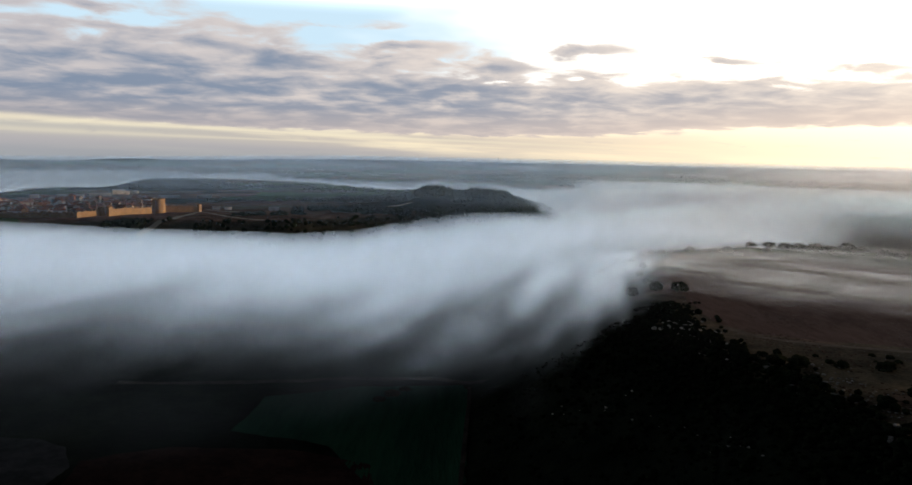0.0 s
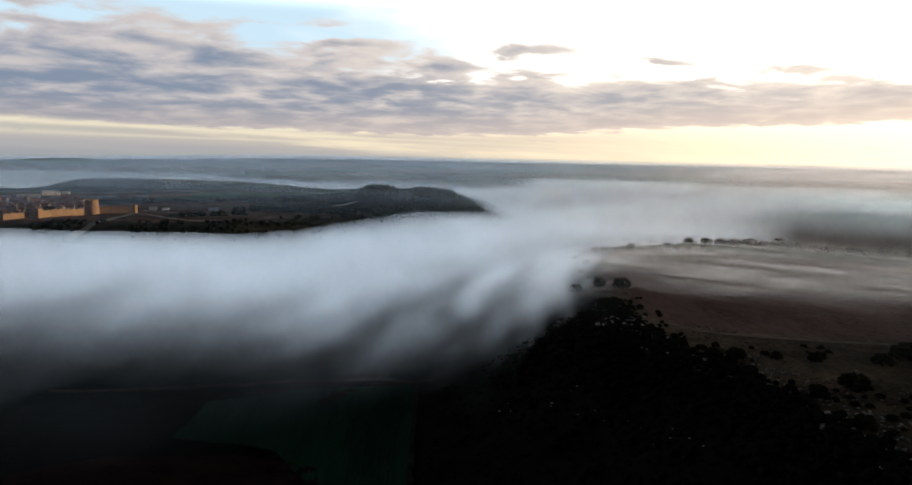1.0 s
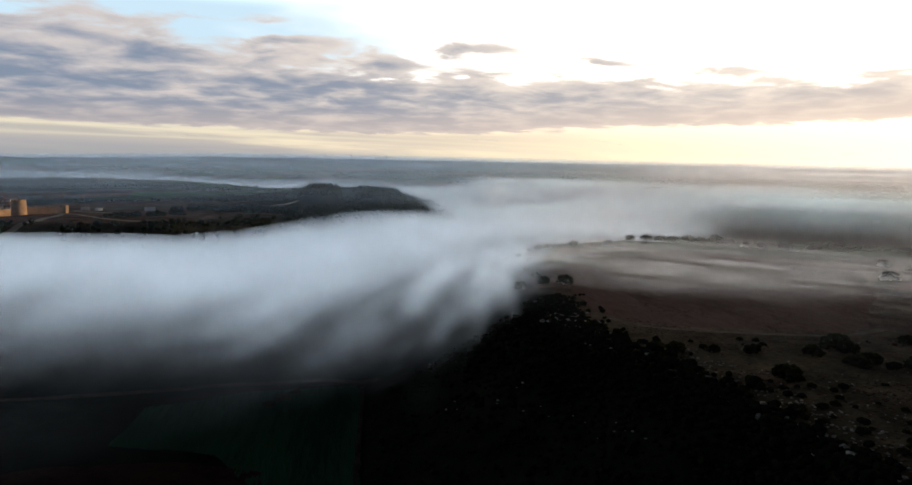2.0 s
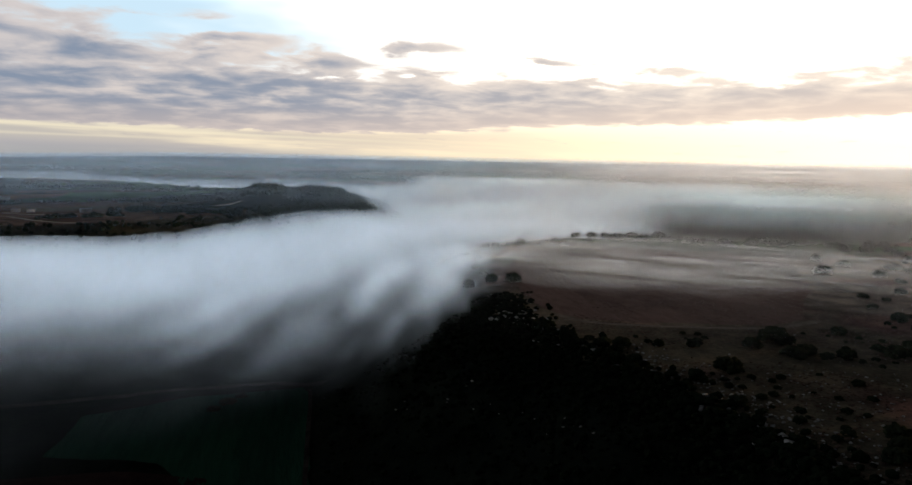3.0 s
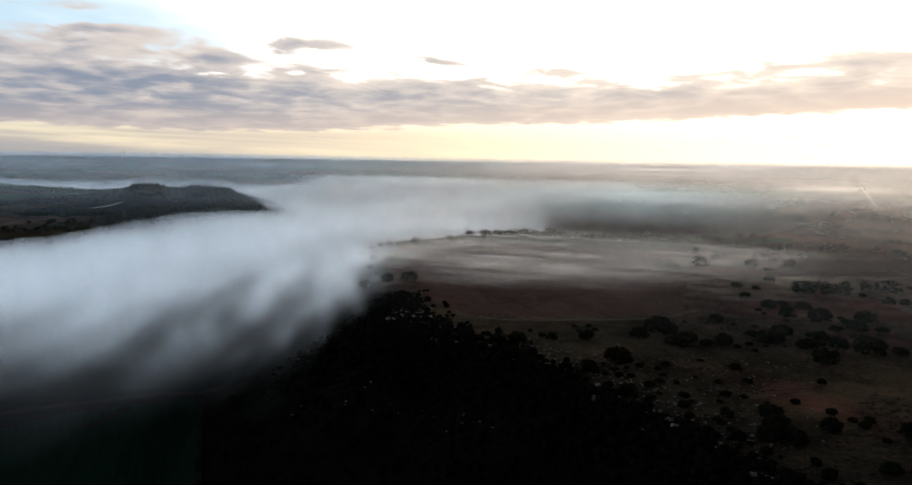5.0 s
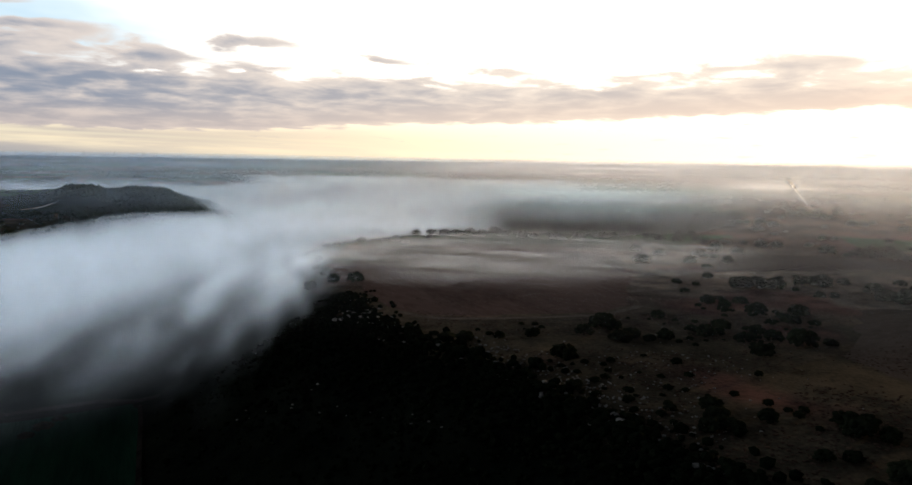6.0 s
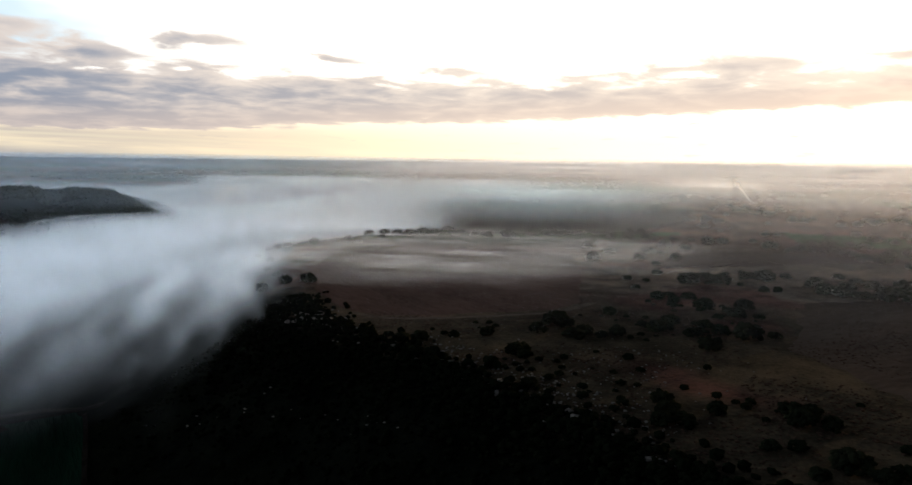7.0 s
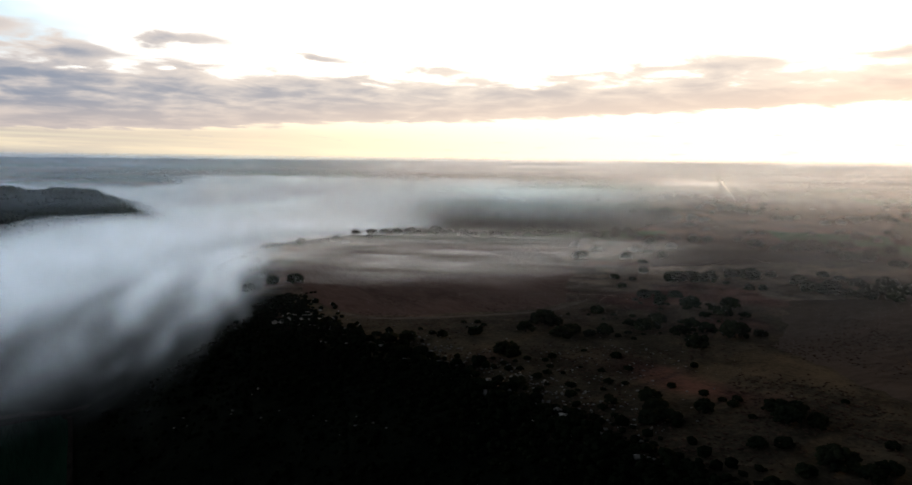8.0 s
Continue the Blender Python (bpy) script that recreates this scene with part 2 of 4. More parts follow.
WHITE = surface("white_paint", (0.62, 0.62, 0.62), (0.8, 0.8, 0.8), 0.3, rough=0.5)
FOG = material("fog", fog_shader(0.014, (1.0, 0.6, 1.2), 0.32, 0.66, 0.95, (0.95, 0.98, 1.0), 0.24, 0.27, 1.25))
WISP = material("mist_wisps", fog_shader(0.022, (0.8, 1.3, 1.0), 0.36, 0.70, 0.9, (0.95, 0.93, 0.91), 0.5))
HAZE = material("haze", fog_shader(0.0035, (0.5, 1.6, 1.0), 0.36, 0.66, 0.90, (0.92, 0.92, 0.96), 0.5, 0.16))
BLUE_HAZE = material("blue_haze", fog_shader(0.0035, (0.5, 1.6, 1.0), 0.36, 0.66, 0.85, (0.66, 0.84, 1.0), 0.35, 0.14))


# ---- the lie of the land ----
def lattice(ix, iy, seed):
    h = (ix.astype(np.int64) * 374761393 + iy.astype(np.int64) * 668265263 + seed * 974711) & 0x7FFFFFFF
    h = ((h ^ (h >> 13)) * 1274126177) & 0x7FFFFFFF
    return ((h ^ (h >> 16)) & 0xFFFF) / 65535.0


def wave(x, y, size, seed=0, octaves=4):
    """Smooth noise from 0 to 1 with lumps of that size."""
    total, amp, weight = 0.0, 1.0, 0.0
    for o in range(octaves):
        u, v = np.asarray(x) / size + 17.3 * o + 900, np.asarray(y) / size - 9.1 * o + 900
        iu, iv = np.floor(u), np.floor(v)
        fu, fv = u - iu, v - iv
        fu, fv = fu * fu * (3 - 2 * fu), fv * fv * (3 - 2 * fv)
        a, b = lattice(iu, iv, seed + o), lattice(iu + 1, iv, seed + o)
        c, d = lattice(iu, iv + 1, seed + o), lattice(iu + 1, iv + 1, seed + o)
        total = total + amp * ((a * (1 - fu) + b * fu) * (1 - fv) + (c * (1 - fu) + d * fu) * fv)
        weight, amp, size = weight + amp, amp * 0.5, size * 0.5
    return total / weight


def step(v, lo, hi):
    t = np.clip((np.asarray(v, float) - lo) / (hi - lo), 0, 1)
    return t * t * (3 - 2 * t)


def depth_in(poly, x, y):
    """Signed distance to a polygon's edge, positive inside."""
    x, y = np.asarray(x, float), np.asarray(y, float)
    best, odd = np.full(x.shape, 1e18), np.zeros(x.shape, bool)
    for (ax, ay), (bx, by) in zip(poly, poly[1:] + poly[:1]):
        ex, ey = bx - ax, by - ay
        t = np.clip(((x - ax) * ex + (y - ay) * ey) / (ex * ex + ey * ey), 0, 1)
        best = np.minimum(best, (x - ax - t * ex) ** 2 + (y - ay - t * ey) ** 2)
        odd ^= ((ay > y) != (by > y)) & (x < (bx - ax) * (y - ay) / (by - ay + 1e-12) + ax)
    return np.sqrt(best) * np.where(odd, 1, -1)


VALLEY = [(112, -700), (107, 87), (100, 143), (94, 188), (88, 227), (84, 260), (92, 317), (112, 396), (132, 464), (160, 496), (204, 521), (275, 512),
          (368, 480), (448, 462), (560, 520), (690, 640), (760, 790), (640, 770), (545, 835), (575, 1000), (605, 1200), (560, 1380), (470, 1480),
          (150, 1640), (-250, 1900), (-900, 2650), (-1700, 2500), (-2200, 1200), (-1500, 100), (-900, -500)]
TOWN_HILL = [(-1000, 330), (-620, 470), (-420, 560), (-330, 600), (-234, 622), (-150, 640), (-105, 690), (30, 795), (88, 925), (108, 1085), (80, 1215),
             (-48, 1340), (-165, 1327), (-288, 1459), (-492, 1560), (-635, 1540), (-600, 1240), (-660, 1151), (-630, 985), (-760, 900), (-1300, 800)]
FLOOR = -42.0


def height(x, y):
    x, y = np.asarray(x, float), np.asarray(y, float)
    wob = (wave(x, y, 60, 5) - 0.5) * 26
    v = depth_in(VALLEY, x, y) + wob * step(np.hypot(x - 95, y - 250), 100, 260) + (wave(x, y, 22, 8) - 0.5) * 7
    b = depth_in(TOWN_HILL, x, y) + wob
    cut = step(v, -2, 92) * (1 - step(b, -110, 6))
    z = FLOOR * cut
    z = z + (wave(x, y, 130, 1, 3) - 0.5) * 1.2 + (wave(x, y, 26, 2, 3) - 0.5) * 2.6 * step(v, 0, 20)
    # a low hill behind the town, woods on the spur, and the far country rising to the horizon
    z = z + 9 * np.exp(-(((x + 500) / 230) ** 2 + ((y - 1420) / 120) ** 2))
    z = z + 4 * step(b, -12, 45) * np.exp(-(((x - 5) / 125) ** 4 + ((y - 1010) / 210) ** 4))
    z = z - 13 * step(x, 15, 115) * np.exp(-(((y - 1040) / 220) ** 2)) * step(b, -80, 0)
    for bx, wide, high in ((-40, 26, 9.0), (36, 30, 7.0), (74, 18, 5.5)):
        z = z + high * step(b, -25, 20) * np.exp(-(((x - bx) / wide) ** 6 + ((y - 1000) / 150) ** 4))
    r, a = np.hypot(x, y), np.degrees(np.arctan2(x, y))
    far = 37.0 - 40.0 * (1 - step(a, -33, -6))
    z = z + step(r, 2300, 4900) * far + (wave(x, y, 900, 4, 3) - 0.5) * 26 * step(r, 1700, 2800) * (1 - step(r, 4300, 4900))
    z = z + 26 * np.exp(-(((a + 25) / 5.0) ** 2 + ((r - 3700) / 260) ** 2))
    return z


def z_at(x, y):
    return float(height(np.array([x]), np.array([y]))[0])


def grid_mesh(name, az_list, r_list, zfun, keep=None):
    """A sheet on rings and rays about the origin, with heights from zfun."""
    a, r = np.meshgrid(np.radians(az_list), np.asarray(r_list))
    x, y = r * np.sin(a), r * np.cos(a)
    z = zfun(x, y)
    nr, na = x.shape
    i = np.arange(nr * na).reshape(nr, na)
    quads = np.stack([i[:-1, :-1], i[:-1, 1:], i[1:, 1:], i[1:, :-1]], -1).reshape(-1, 4)
    if keep is not None:
        k = keep(x, y).ravel()
        quads = quads[k[quads].any(1)]
        used = np.unique(quads)
        back = np.zeros(nr * na, int)
        back[used] = np.arange(len(used))
        quads, pts = back[quads], np.stack([x.ravel(), y.ravel(), z.ravel()], 1)[used]
    else:
        pts = np.stack([x.ravel(), y.ravel(), z.ravel()], 1)
    me = bpy.data.meshes.new(name)
    me.vertices.add(len(pts))
    me.vertices.foreach_set("co", pts.ravel())
    me.loops.add(len(quads) * 4)
    me.loops.foreach_set("vertex_index", quads[:, ::-1].ravel().astype(np.int32))
    me.polygons.add(len(quads))
    me.polygons.foreach_set("loop_start", np.arange(0, len(quads) * 4, 4, dtype=np.int32))
    me.update(calc_edges=True)
    me.shade_smooth()
    return me, pts


def smooth_ob(name, me, mat, label, category, kind="structure"):
    me.materials.append(mat)
    return tagged(new(name, me), label, category, kind=kind)


view_az = np.arange(-44, 74.01, 0.22)
all_az = np.concatenate([np.arange(-180, -44, 4), view_az, np.arange(76, 180.1, 4)])
rings = np.concatenate([[0.001], np.geomspace(20, 4960, 190)])
me, pts = grid_mesh("ground", all_az, rings, height)
X, Y, Z = pts.T
valley, town = depth_in(VALLEY, X, Y), depth_in(TOWN_HILL, X, Y)
R = np.hypot(X, Y)


def patchwork(x, y, size):
    """Fields: one number from 0 to 1 for each strip of land."""
    u, v = x * 0.87 + y * 0.5, -x * 0.5 + y * 0.87
    u, v = u + (wave(x, y, size * 3, 11, 2) - 0.5) * size * 1.6, v + (wave(x, y, size * 3, 12, 2) - 0.5) * size * 1.6
    return lattice(np.floor(u / (size * 2.1)), np.floor(v / size), 77)


pick = patchwork(X, Y, 130)[:, None]
GRASS, SOIL, GREEN, WOOD = np.array([0.080, 0.065, 0.045]), np.array([0.125, 0.082, 0.062]), np.array([0.048, 0.088, 0.044]), np.array([0.013, 0.017, 0.012])
col = np.where(pick < 0.3, GREEN, np.where(pick < 0.62, SOIL, np.where(pick < 0.8, GRASS, WOOD * 1.4)))
# far cover lightened with distance: haze put into its colour
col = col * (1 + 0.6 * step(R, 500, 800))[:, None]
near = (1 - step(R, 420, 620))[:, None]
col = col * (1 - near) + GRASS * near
# ground past the heath painted paler, for hazy light farther out
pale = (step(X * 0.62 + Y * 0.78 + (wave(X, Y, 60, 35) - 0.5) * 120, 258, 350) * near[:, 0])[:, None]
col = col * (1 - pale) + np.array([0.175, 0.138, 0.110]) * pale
red = step(wave(X, Y, 45, 31), 0.52, 0.68)[:, None] * near
col = col * (1 - 0.8 * red) + np.array([0.115, 0.058, 0.048]) * 0.8 * red
# slope below the rim: its shade is painted in as almost black wood cover
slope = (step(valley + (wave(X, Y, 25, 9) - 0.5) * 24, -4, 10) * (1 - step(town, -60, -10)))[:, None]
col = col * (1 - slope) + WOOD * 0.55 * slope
brow = (step(town, -120, -20) * (1 - step(town, -5, 30)))[:, None]
col = col * (1 - brow) + np.array([0.060, 0.060, 0.044]) * brow
wooded = (step(town, -90, -50) * np.exp(-(((X - 5) / 135) ** 4 + ((Y - 1000) / 240) ** 4)))[:, None]
col = col * (1 - wooded) + WOOD * 1.1 * wooded
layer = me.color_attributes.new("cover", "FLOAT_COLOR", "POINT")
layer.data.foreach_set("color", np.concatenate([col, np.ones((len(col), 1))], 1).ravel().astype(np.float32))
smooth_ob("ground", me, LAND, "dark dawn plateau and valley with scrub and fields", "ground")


def field(name, outline, mat, label, lift=0.07, rag=9.0):
    """A field with ragged edges, lying on the land."""
    n = 160
    cx, cy = (sum(p[i] for p in outline) / len(outline) for i in (0, 1))
    loop = []
    for k in range(n):
        s = k / n * len(outline)
        (ax, ay), (bx, by) = outline[int(s)], outline[(int(s) + 1) % len(outline)]
        f = s - int(s)
        f = f * f * (3 - 2 * f) * 0.3 + f * 0.7
        loop.append((ax + (bx - ax) * f, ay + (by - ay) * f))
    loop = np.array(loop)
    loop = loop + (np.stack([wave(loop[:, 0], loop[:, 1], 9, 3), wave(loop[:, 0], loop[:, 1], 9, 4)], 1) - 0.5) * rag
    m = 26
    f = (np.arange(1, m + 1) / m)[:, None, None]
    p = (np.array([cx, cy]) + (loop - np.array([cx, cy]))[None] * f).reshape(-1, 2)
    p = np.vstack([[cx, cy], p])
    z = height(p[:, 0], p[:, 1]) + lift
    v = [(*q, h) for q, h in zip(p.tolist(), z.tolist())]
    faces = [(0, 1 + k, 1 + (k + 1) % n) for k in range(n)]
    for j in range(m - 1):
        o = 1 + j * n
        faces += [(o + k, o + n + k, o + n + (k + 1) % n, o + (k + 1) % n) for k in range(n)]
    me = bpy.data.meshes.new(name)
    me.from_pydata(v, [], faces)
    me.shade_smooth()
    return smooth_ob(name, me, mat, label, "field")


field("ploughed_field", [(99, 305), (97, 275), (104, 255), (129, 243), (171, 232), (192, 240), (240, 297), (290, 372), (227, 462), (150, 448), (112, 380)], PLOUGHED, "reddish brown ploughed field under drifting mist", 0.07, 4.0)
field("fallow_field", [(376, 357), (451, 280), (440, 258), (344, 281), (290, 298)], FALLOW, "flat brown fallow field between oaks")
field("fallow_field", [(276, 194), (350, 172), (300, 110), (183, 90), (203, 145)], FALLOW, "bare brown field beside scattered oaks")
field("crop_field", [(3, 216), (4, 257), (5, 300), (2, 312), (-38, 308), (-80, 292), (-84, 255), (-45, 243), (-22, 205)], CROP, "green young crop darkened for the valley's shade", 0.5, 3.0)
field("fallow_field", [(-123, 226), (-98, 238), (-57, 239), (-28, 229), (-24, 205), (-60, 180), (-118, 190)], SHADED_RED, "reddish fallow strip coloured dark for valley shade", 0.5, 3.0)
field("grey_field", [(-175, 246), (-148, 243), (-134, 236), (-124, 222), (-126, 200), (-180, 205)], SHADED_GREY, "grey bare field on the valley floor", 0.5, 3.0)


# ---- fog, mist and haze ----
FOG_BANK = [(-420, 200), (-240, 245), (-176, 266), (-137, 281), (-86, 274), (-38, 244), (-6, 251), (34, 280), (74, 308), (106, 366), (140, 460), (160, 545), (220, 590),
            (335, 612), (420, 720), (500, 870), (640, 930), (780, 1090), (900, 1250), (900, 1400), (620, 1620), (150, 1780), (-260, 2020), (-500, 2450), (-1700, 2600), (-2300, 1200), (-1200, 100)]


def with_density(me, dens):
    me.attributes.new("veil", "FLOAT", "POINT").data.foreach_set("value", dens.astype(np.float32))


fog_az = np.arange(-60, 60.01, 0.36)
fog_r = np.geomspace(140, 2700, 150)
LAYERS = 9


def downslope(x, y):
    """How the fog flows: along and across the fall of the slope below the rim."""
    return x * 0.36 + y * 0.93, x * 0.93 - y * 0.36


def fog_top(x, y, k):
    r = np.hypot(x, y)
    lumps = (wave(x, y, 170, 40, 3) - 0.5) * 8 * (1 - 0.9 * step(r, 550, 900)) + (wave(x, y, 60, 44, 3) - 0.5) * 3 * (1 - step(r, 450, 700))
    over_rim = 15 * np.exp(-(((x - 78) / 70) ** 2 + ((y - 385) / 95) ** 2))
    at_spur = 9 * np.exp(-(((x - 10) / 180) ** 2 + ((y - 775) / 100) ** 2))
    at_town = 11 * np.exp(-(((x + 430) / 210) ** 2 + ((y - 545) / 80) ** 2))
    east = 14 * step(x, 170, 380) * step(r, 650, 950)
    crest = (wave(x / 1.6, y, 210, 47, 3) - 0.42) * 22 * step(r, 1050, 1350)
    return -8 + over_rim + at_town + at_spur + east + crest + 7 * step(r, 800, 1500) + lumps * (1 - k / LAYERS * 0.6) - k * 3.0


def fog_veil(x, y, k):
    """How thick a layer of fog is: fading and streaked along its near edge, broken far off, gone where the land rises into it."""
    r = np.hypot(x, y)
    d = depth_in(FOG_BANK, x, y)
    near_part = 1 - step(r, 430, 620)
    u, v = downslope(x, y)
    streaks = wave(u / 6.0, v, 13, 50 + k // 4, 4)
    patches = wave(u / 2.2, v, 75, 57, 3)
    dn = d + k * 1.2 + (patches - 0.5) * 60 - 50 + 24 * step(x, -5, 45) + 22 * step(x, 45, 85)
    fall = np.where(dn > 0, 44.0, 22.0 - 7.0 * step(x, -70, 0))
    tau = np.minimum(0.45 * np.exp(dn / fall), 4.2) * np.exp((streaks - 0.5) * (3.2 + 1.3 * step(x, -70, 0)) * (1 - step(d, 60, 190)))
    near_alpha = 1 - np.exp(-tau * (0.4, 0.5, 1.0, 2.6, 0.8, 0.6, 2.0, 0.6, 0.5)[k] / 9.0)
    far_edge = step(d + (wave(x, y, 130, 53, 5) - 0.5) * 200 * step(r, 700, 1000), -12, 120)
    broken = 1 - 0.55 * step(r, 680, 950) * (1 - step(wave(x / 2.4, y, 120, 58, 5), 0.34, 0.58))
    far_alpha = far_edge * broken * (0.22, 0.34, 0.46, 0.55, 0.6, 0.6, 0.6, 0.6, 0.6)[k]
    clear = step(fog_top(x, y, k) - height(x, y) + (wave(x, y, 75, 59, 4) - 0.5) * 13 * step(r, 450, 600), 0.2, 4.0 + 4.0 * step(r, 500, 700))
    return np.clip((near_alpha * near_part + far_alpha * (1 - near_part)) * clear, 0, 1)


for k in range(LAYERS):
    me, pts = grid_mesh("fog_bank", fog_az, fog_r, lambda x, y: fog_top(x, y, k), lambda x, y: fog_veil(x, y, k) > 0.004)
    with_density(me, fog_veil(pts[:, 0], pts[:, 1], k))
    smooth_ob("fog_bank", me, FOG, "pale fog bank filling the valley", "fog", "stuff")

# thin fog that drifts off the plateau between the trees at its rim
for k in range(4):
    me, pts = grid_mesh("fog_veil", np.arange(0, 26, 0.25), np.geomspace(270, 600, 110), lambda x, y: np.maximum(height(x, y), -11.0) + 1.0 + 1.2 * k + wave(x, y, 30, 61 + k) * 1.5)
    X, Y, Z = pts.T
    u, v = downslope(X, Y)
    streaks = wave(u / 4.0, v, 14, 90 + k, 4)
    d = depth_in([(30, 352), (60, 318), (78, 304), (93, 326), (112, 372), (142, 450), (165, 530), (100, 560), (40, 440)], X, Y)
    with_density(me, step(d + (streaks - 0.5) * 30, -6, 60) * (0.05 + 0.15 * step(streaks, 0.36, 0.66)))
    smooth_ob("fog_veil", me, FOG, "thin fog drifting off the plateau rim", "fog", "stuff")

# fog that clings to the slope below the rim, thickest near the ground
SLOPE_FOG = [(-20, 318), (12, 300), (40, 280), (66, 282), (84, 300), (98, 330), (118, 372), (142, 450), (90, 520), (20, 440), (-30, 360)]
for k in range(13):
    level = 2.0 - 3.0 * k
    me, pts = grid_mesh("slope_fog", np.arange(-8, 24, 0.3), np.geomspace(255, 560, 110), lambda x, y: level + (wave(x, y, 35, 81) - 0.5) * 3.0, lambda x, y: (depth_in(SLOPE_FOG, x, y) > -30) & (level - height(x, y) > -4))
    X, Y, Z = pts.T
    above = Z - height(X, Y)
    u, v = downslope(X, Y)
    streaks = wave(u / 5.0, v, 12, 84, 4)
    mask = step(depth_in(SLOPE_FOG, X, Y) + (streaks - 0.5) * 50, -8, 48) * step(above, 0.0, 2.5) * (1 - step(above, 6, 15))
    with_density(me, mask * (0.05 + 0.26 * step(streaks, 0.32, 0.70)))
    smooth_ob("slope_fog", me, FOG, "thin fog clinging to the dark slope", "fog", "stuff")

# faint shreds of fog that hang over the valley floor
for k in range(3):
    me, pts = grid_mesh("fog_shreds", np.arange(-42, 4, 0.3), np.geomspace(170, 330, 60), lambda x, y: -33.0 + 4.0 * k + wave(x, y, 45, 71 + k) * 4.0)
    X, Y, Z = pts.T
    u, v = downslope(X, Y)
    shreds = step(wave(u / 2.0, v, 42, 95 + k, 4), 0.42, 0.72)
    d = depth_in([(-220, 190), (-150, 175), (-70, 185), (-25, 225), (-5, 270), (-20, 330), (-120, 330), (-230, 300)], X, Y)
    with_density(me, step(d, 0, 45) * shreds * 0.016)
    smooth_ob("fog_shreds", me, FOG, "faint shreds of fog over the valley floor", "fog", "stuff")

# thin mist that drifts across the ploughed field in streaks
for k, lift in enumerate((1.0, 2.4, 3.6)):
    me, pts = grid_mesh("mist", np.arange(4, 60, 0.25), np.geomspace(235, 640, 140), lambda x, y: height(x, y) + lift + wave(x, y, 40, 60) * 1.5)
    X, Y, Z = pts.T
    u, v = X * 0.80 - Y * 0.60, X * 0.60 + Y * 0.80
    wisps = wave(u / 6.0, v, 13, 64 + k, 5)
    band = step(depth_in([(70, 440), (92, 335), (112, 300), (150, 290), (230, 272), (300, 262), (385, 318), (380, 420), (460, 470), (270, 540), (120, 540), (80, 500)], X, Y) + (wave(X, Y, 60, 69) - 0.5) * 50, -8, 75)
    with_density(me, band * (0.04 + 0.19 * step(wisps, 0.44, 0.70)))
    smooth_ob("mist", me, WISP, "thin mist drifting low over the fields", "mist", "stuff")

# haze sheets that thicken over the far country, airlight put into their tint: blue in the west and in the side valley,
# pale towards the sun
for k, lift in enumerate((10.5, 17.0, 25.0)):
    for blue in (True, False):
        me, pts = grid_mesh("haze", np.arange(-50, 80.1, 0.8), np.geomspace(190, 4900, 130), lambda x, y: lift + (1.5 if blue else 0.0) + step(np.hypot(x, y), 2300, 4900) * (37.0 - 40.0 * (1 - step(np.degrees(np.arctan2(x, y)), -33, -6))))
        X, Y, Z = pts.T
        r, a = np.hypot(X, Y), np.degrees(np.arctan2(X, Y))
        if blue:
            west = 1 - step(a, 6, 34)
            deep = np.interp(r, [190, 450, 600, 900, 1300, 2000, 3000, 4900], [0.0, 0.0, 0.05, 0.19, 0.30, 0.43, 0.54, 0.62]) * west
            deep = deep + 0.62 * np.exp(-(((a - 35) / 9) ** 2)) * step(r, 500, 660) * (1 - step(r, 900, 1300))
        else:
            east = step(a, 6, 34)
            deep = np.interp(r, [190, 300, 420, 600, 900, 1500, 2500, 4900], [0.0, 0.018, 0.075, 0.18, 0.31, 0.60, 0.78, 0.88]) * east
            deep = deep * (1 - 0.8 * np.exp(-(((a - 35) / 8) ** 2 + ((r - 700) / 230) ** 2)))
            # denser spot added to stand in for the glow of a sunbeam
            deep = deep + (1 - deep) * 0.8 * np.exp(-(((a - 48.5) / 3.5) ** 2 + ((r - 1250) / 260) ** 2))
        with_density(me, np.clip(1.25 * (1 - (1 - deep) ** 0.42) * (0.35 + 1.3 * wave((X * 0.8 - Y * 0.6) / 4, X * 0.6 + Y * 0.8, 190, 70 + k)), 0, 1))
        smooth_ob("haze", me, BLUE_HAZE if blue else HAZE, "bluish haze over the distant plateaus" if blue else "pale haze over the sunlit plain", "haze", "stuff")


# ---- helpers for things ----
def inner(poly, x, y):
    """Signed distance of one point to a polygon's edge, positive inside."""
    best, odd = 1e18, False
    for (ax, ay), (bx, by) in zip(poly, poly[1:] + poly[:1]):
        ex, ey = bx - ax, by - ay
        t = min(1.0, max(0.0, ((x - ax) * ex + (y - ay) * ey) / (ex * ex + ey * ey)))
        best = min(best, (x - ax - t * ex) ** 2 + (y - ay - t * ey) ** 2)
        if (ay > y) != (by > y) and x < ex * (y - ay) / ey + ax:
            odd = not odd
    return math.sqrt(best) * (1 if odd else -1)


def part(name, bm, mat, parent, label=""):
    me = bpy.data.meshes.new(name)
    bm.to_mesh(me)
    bm.free()
    me.materials.append(mat)
    ob = new(name, me)
    ob.parent = parent
    return tagged(ob, label)


def thing(name, label, category, group="", place=None):
    return_ob = tagged(new(name), label, category, group)
    if place is not None:
        return_ob.matrix_basis = place
    return return_ob


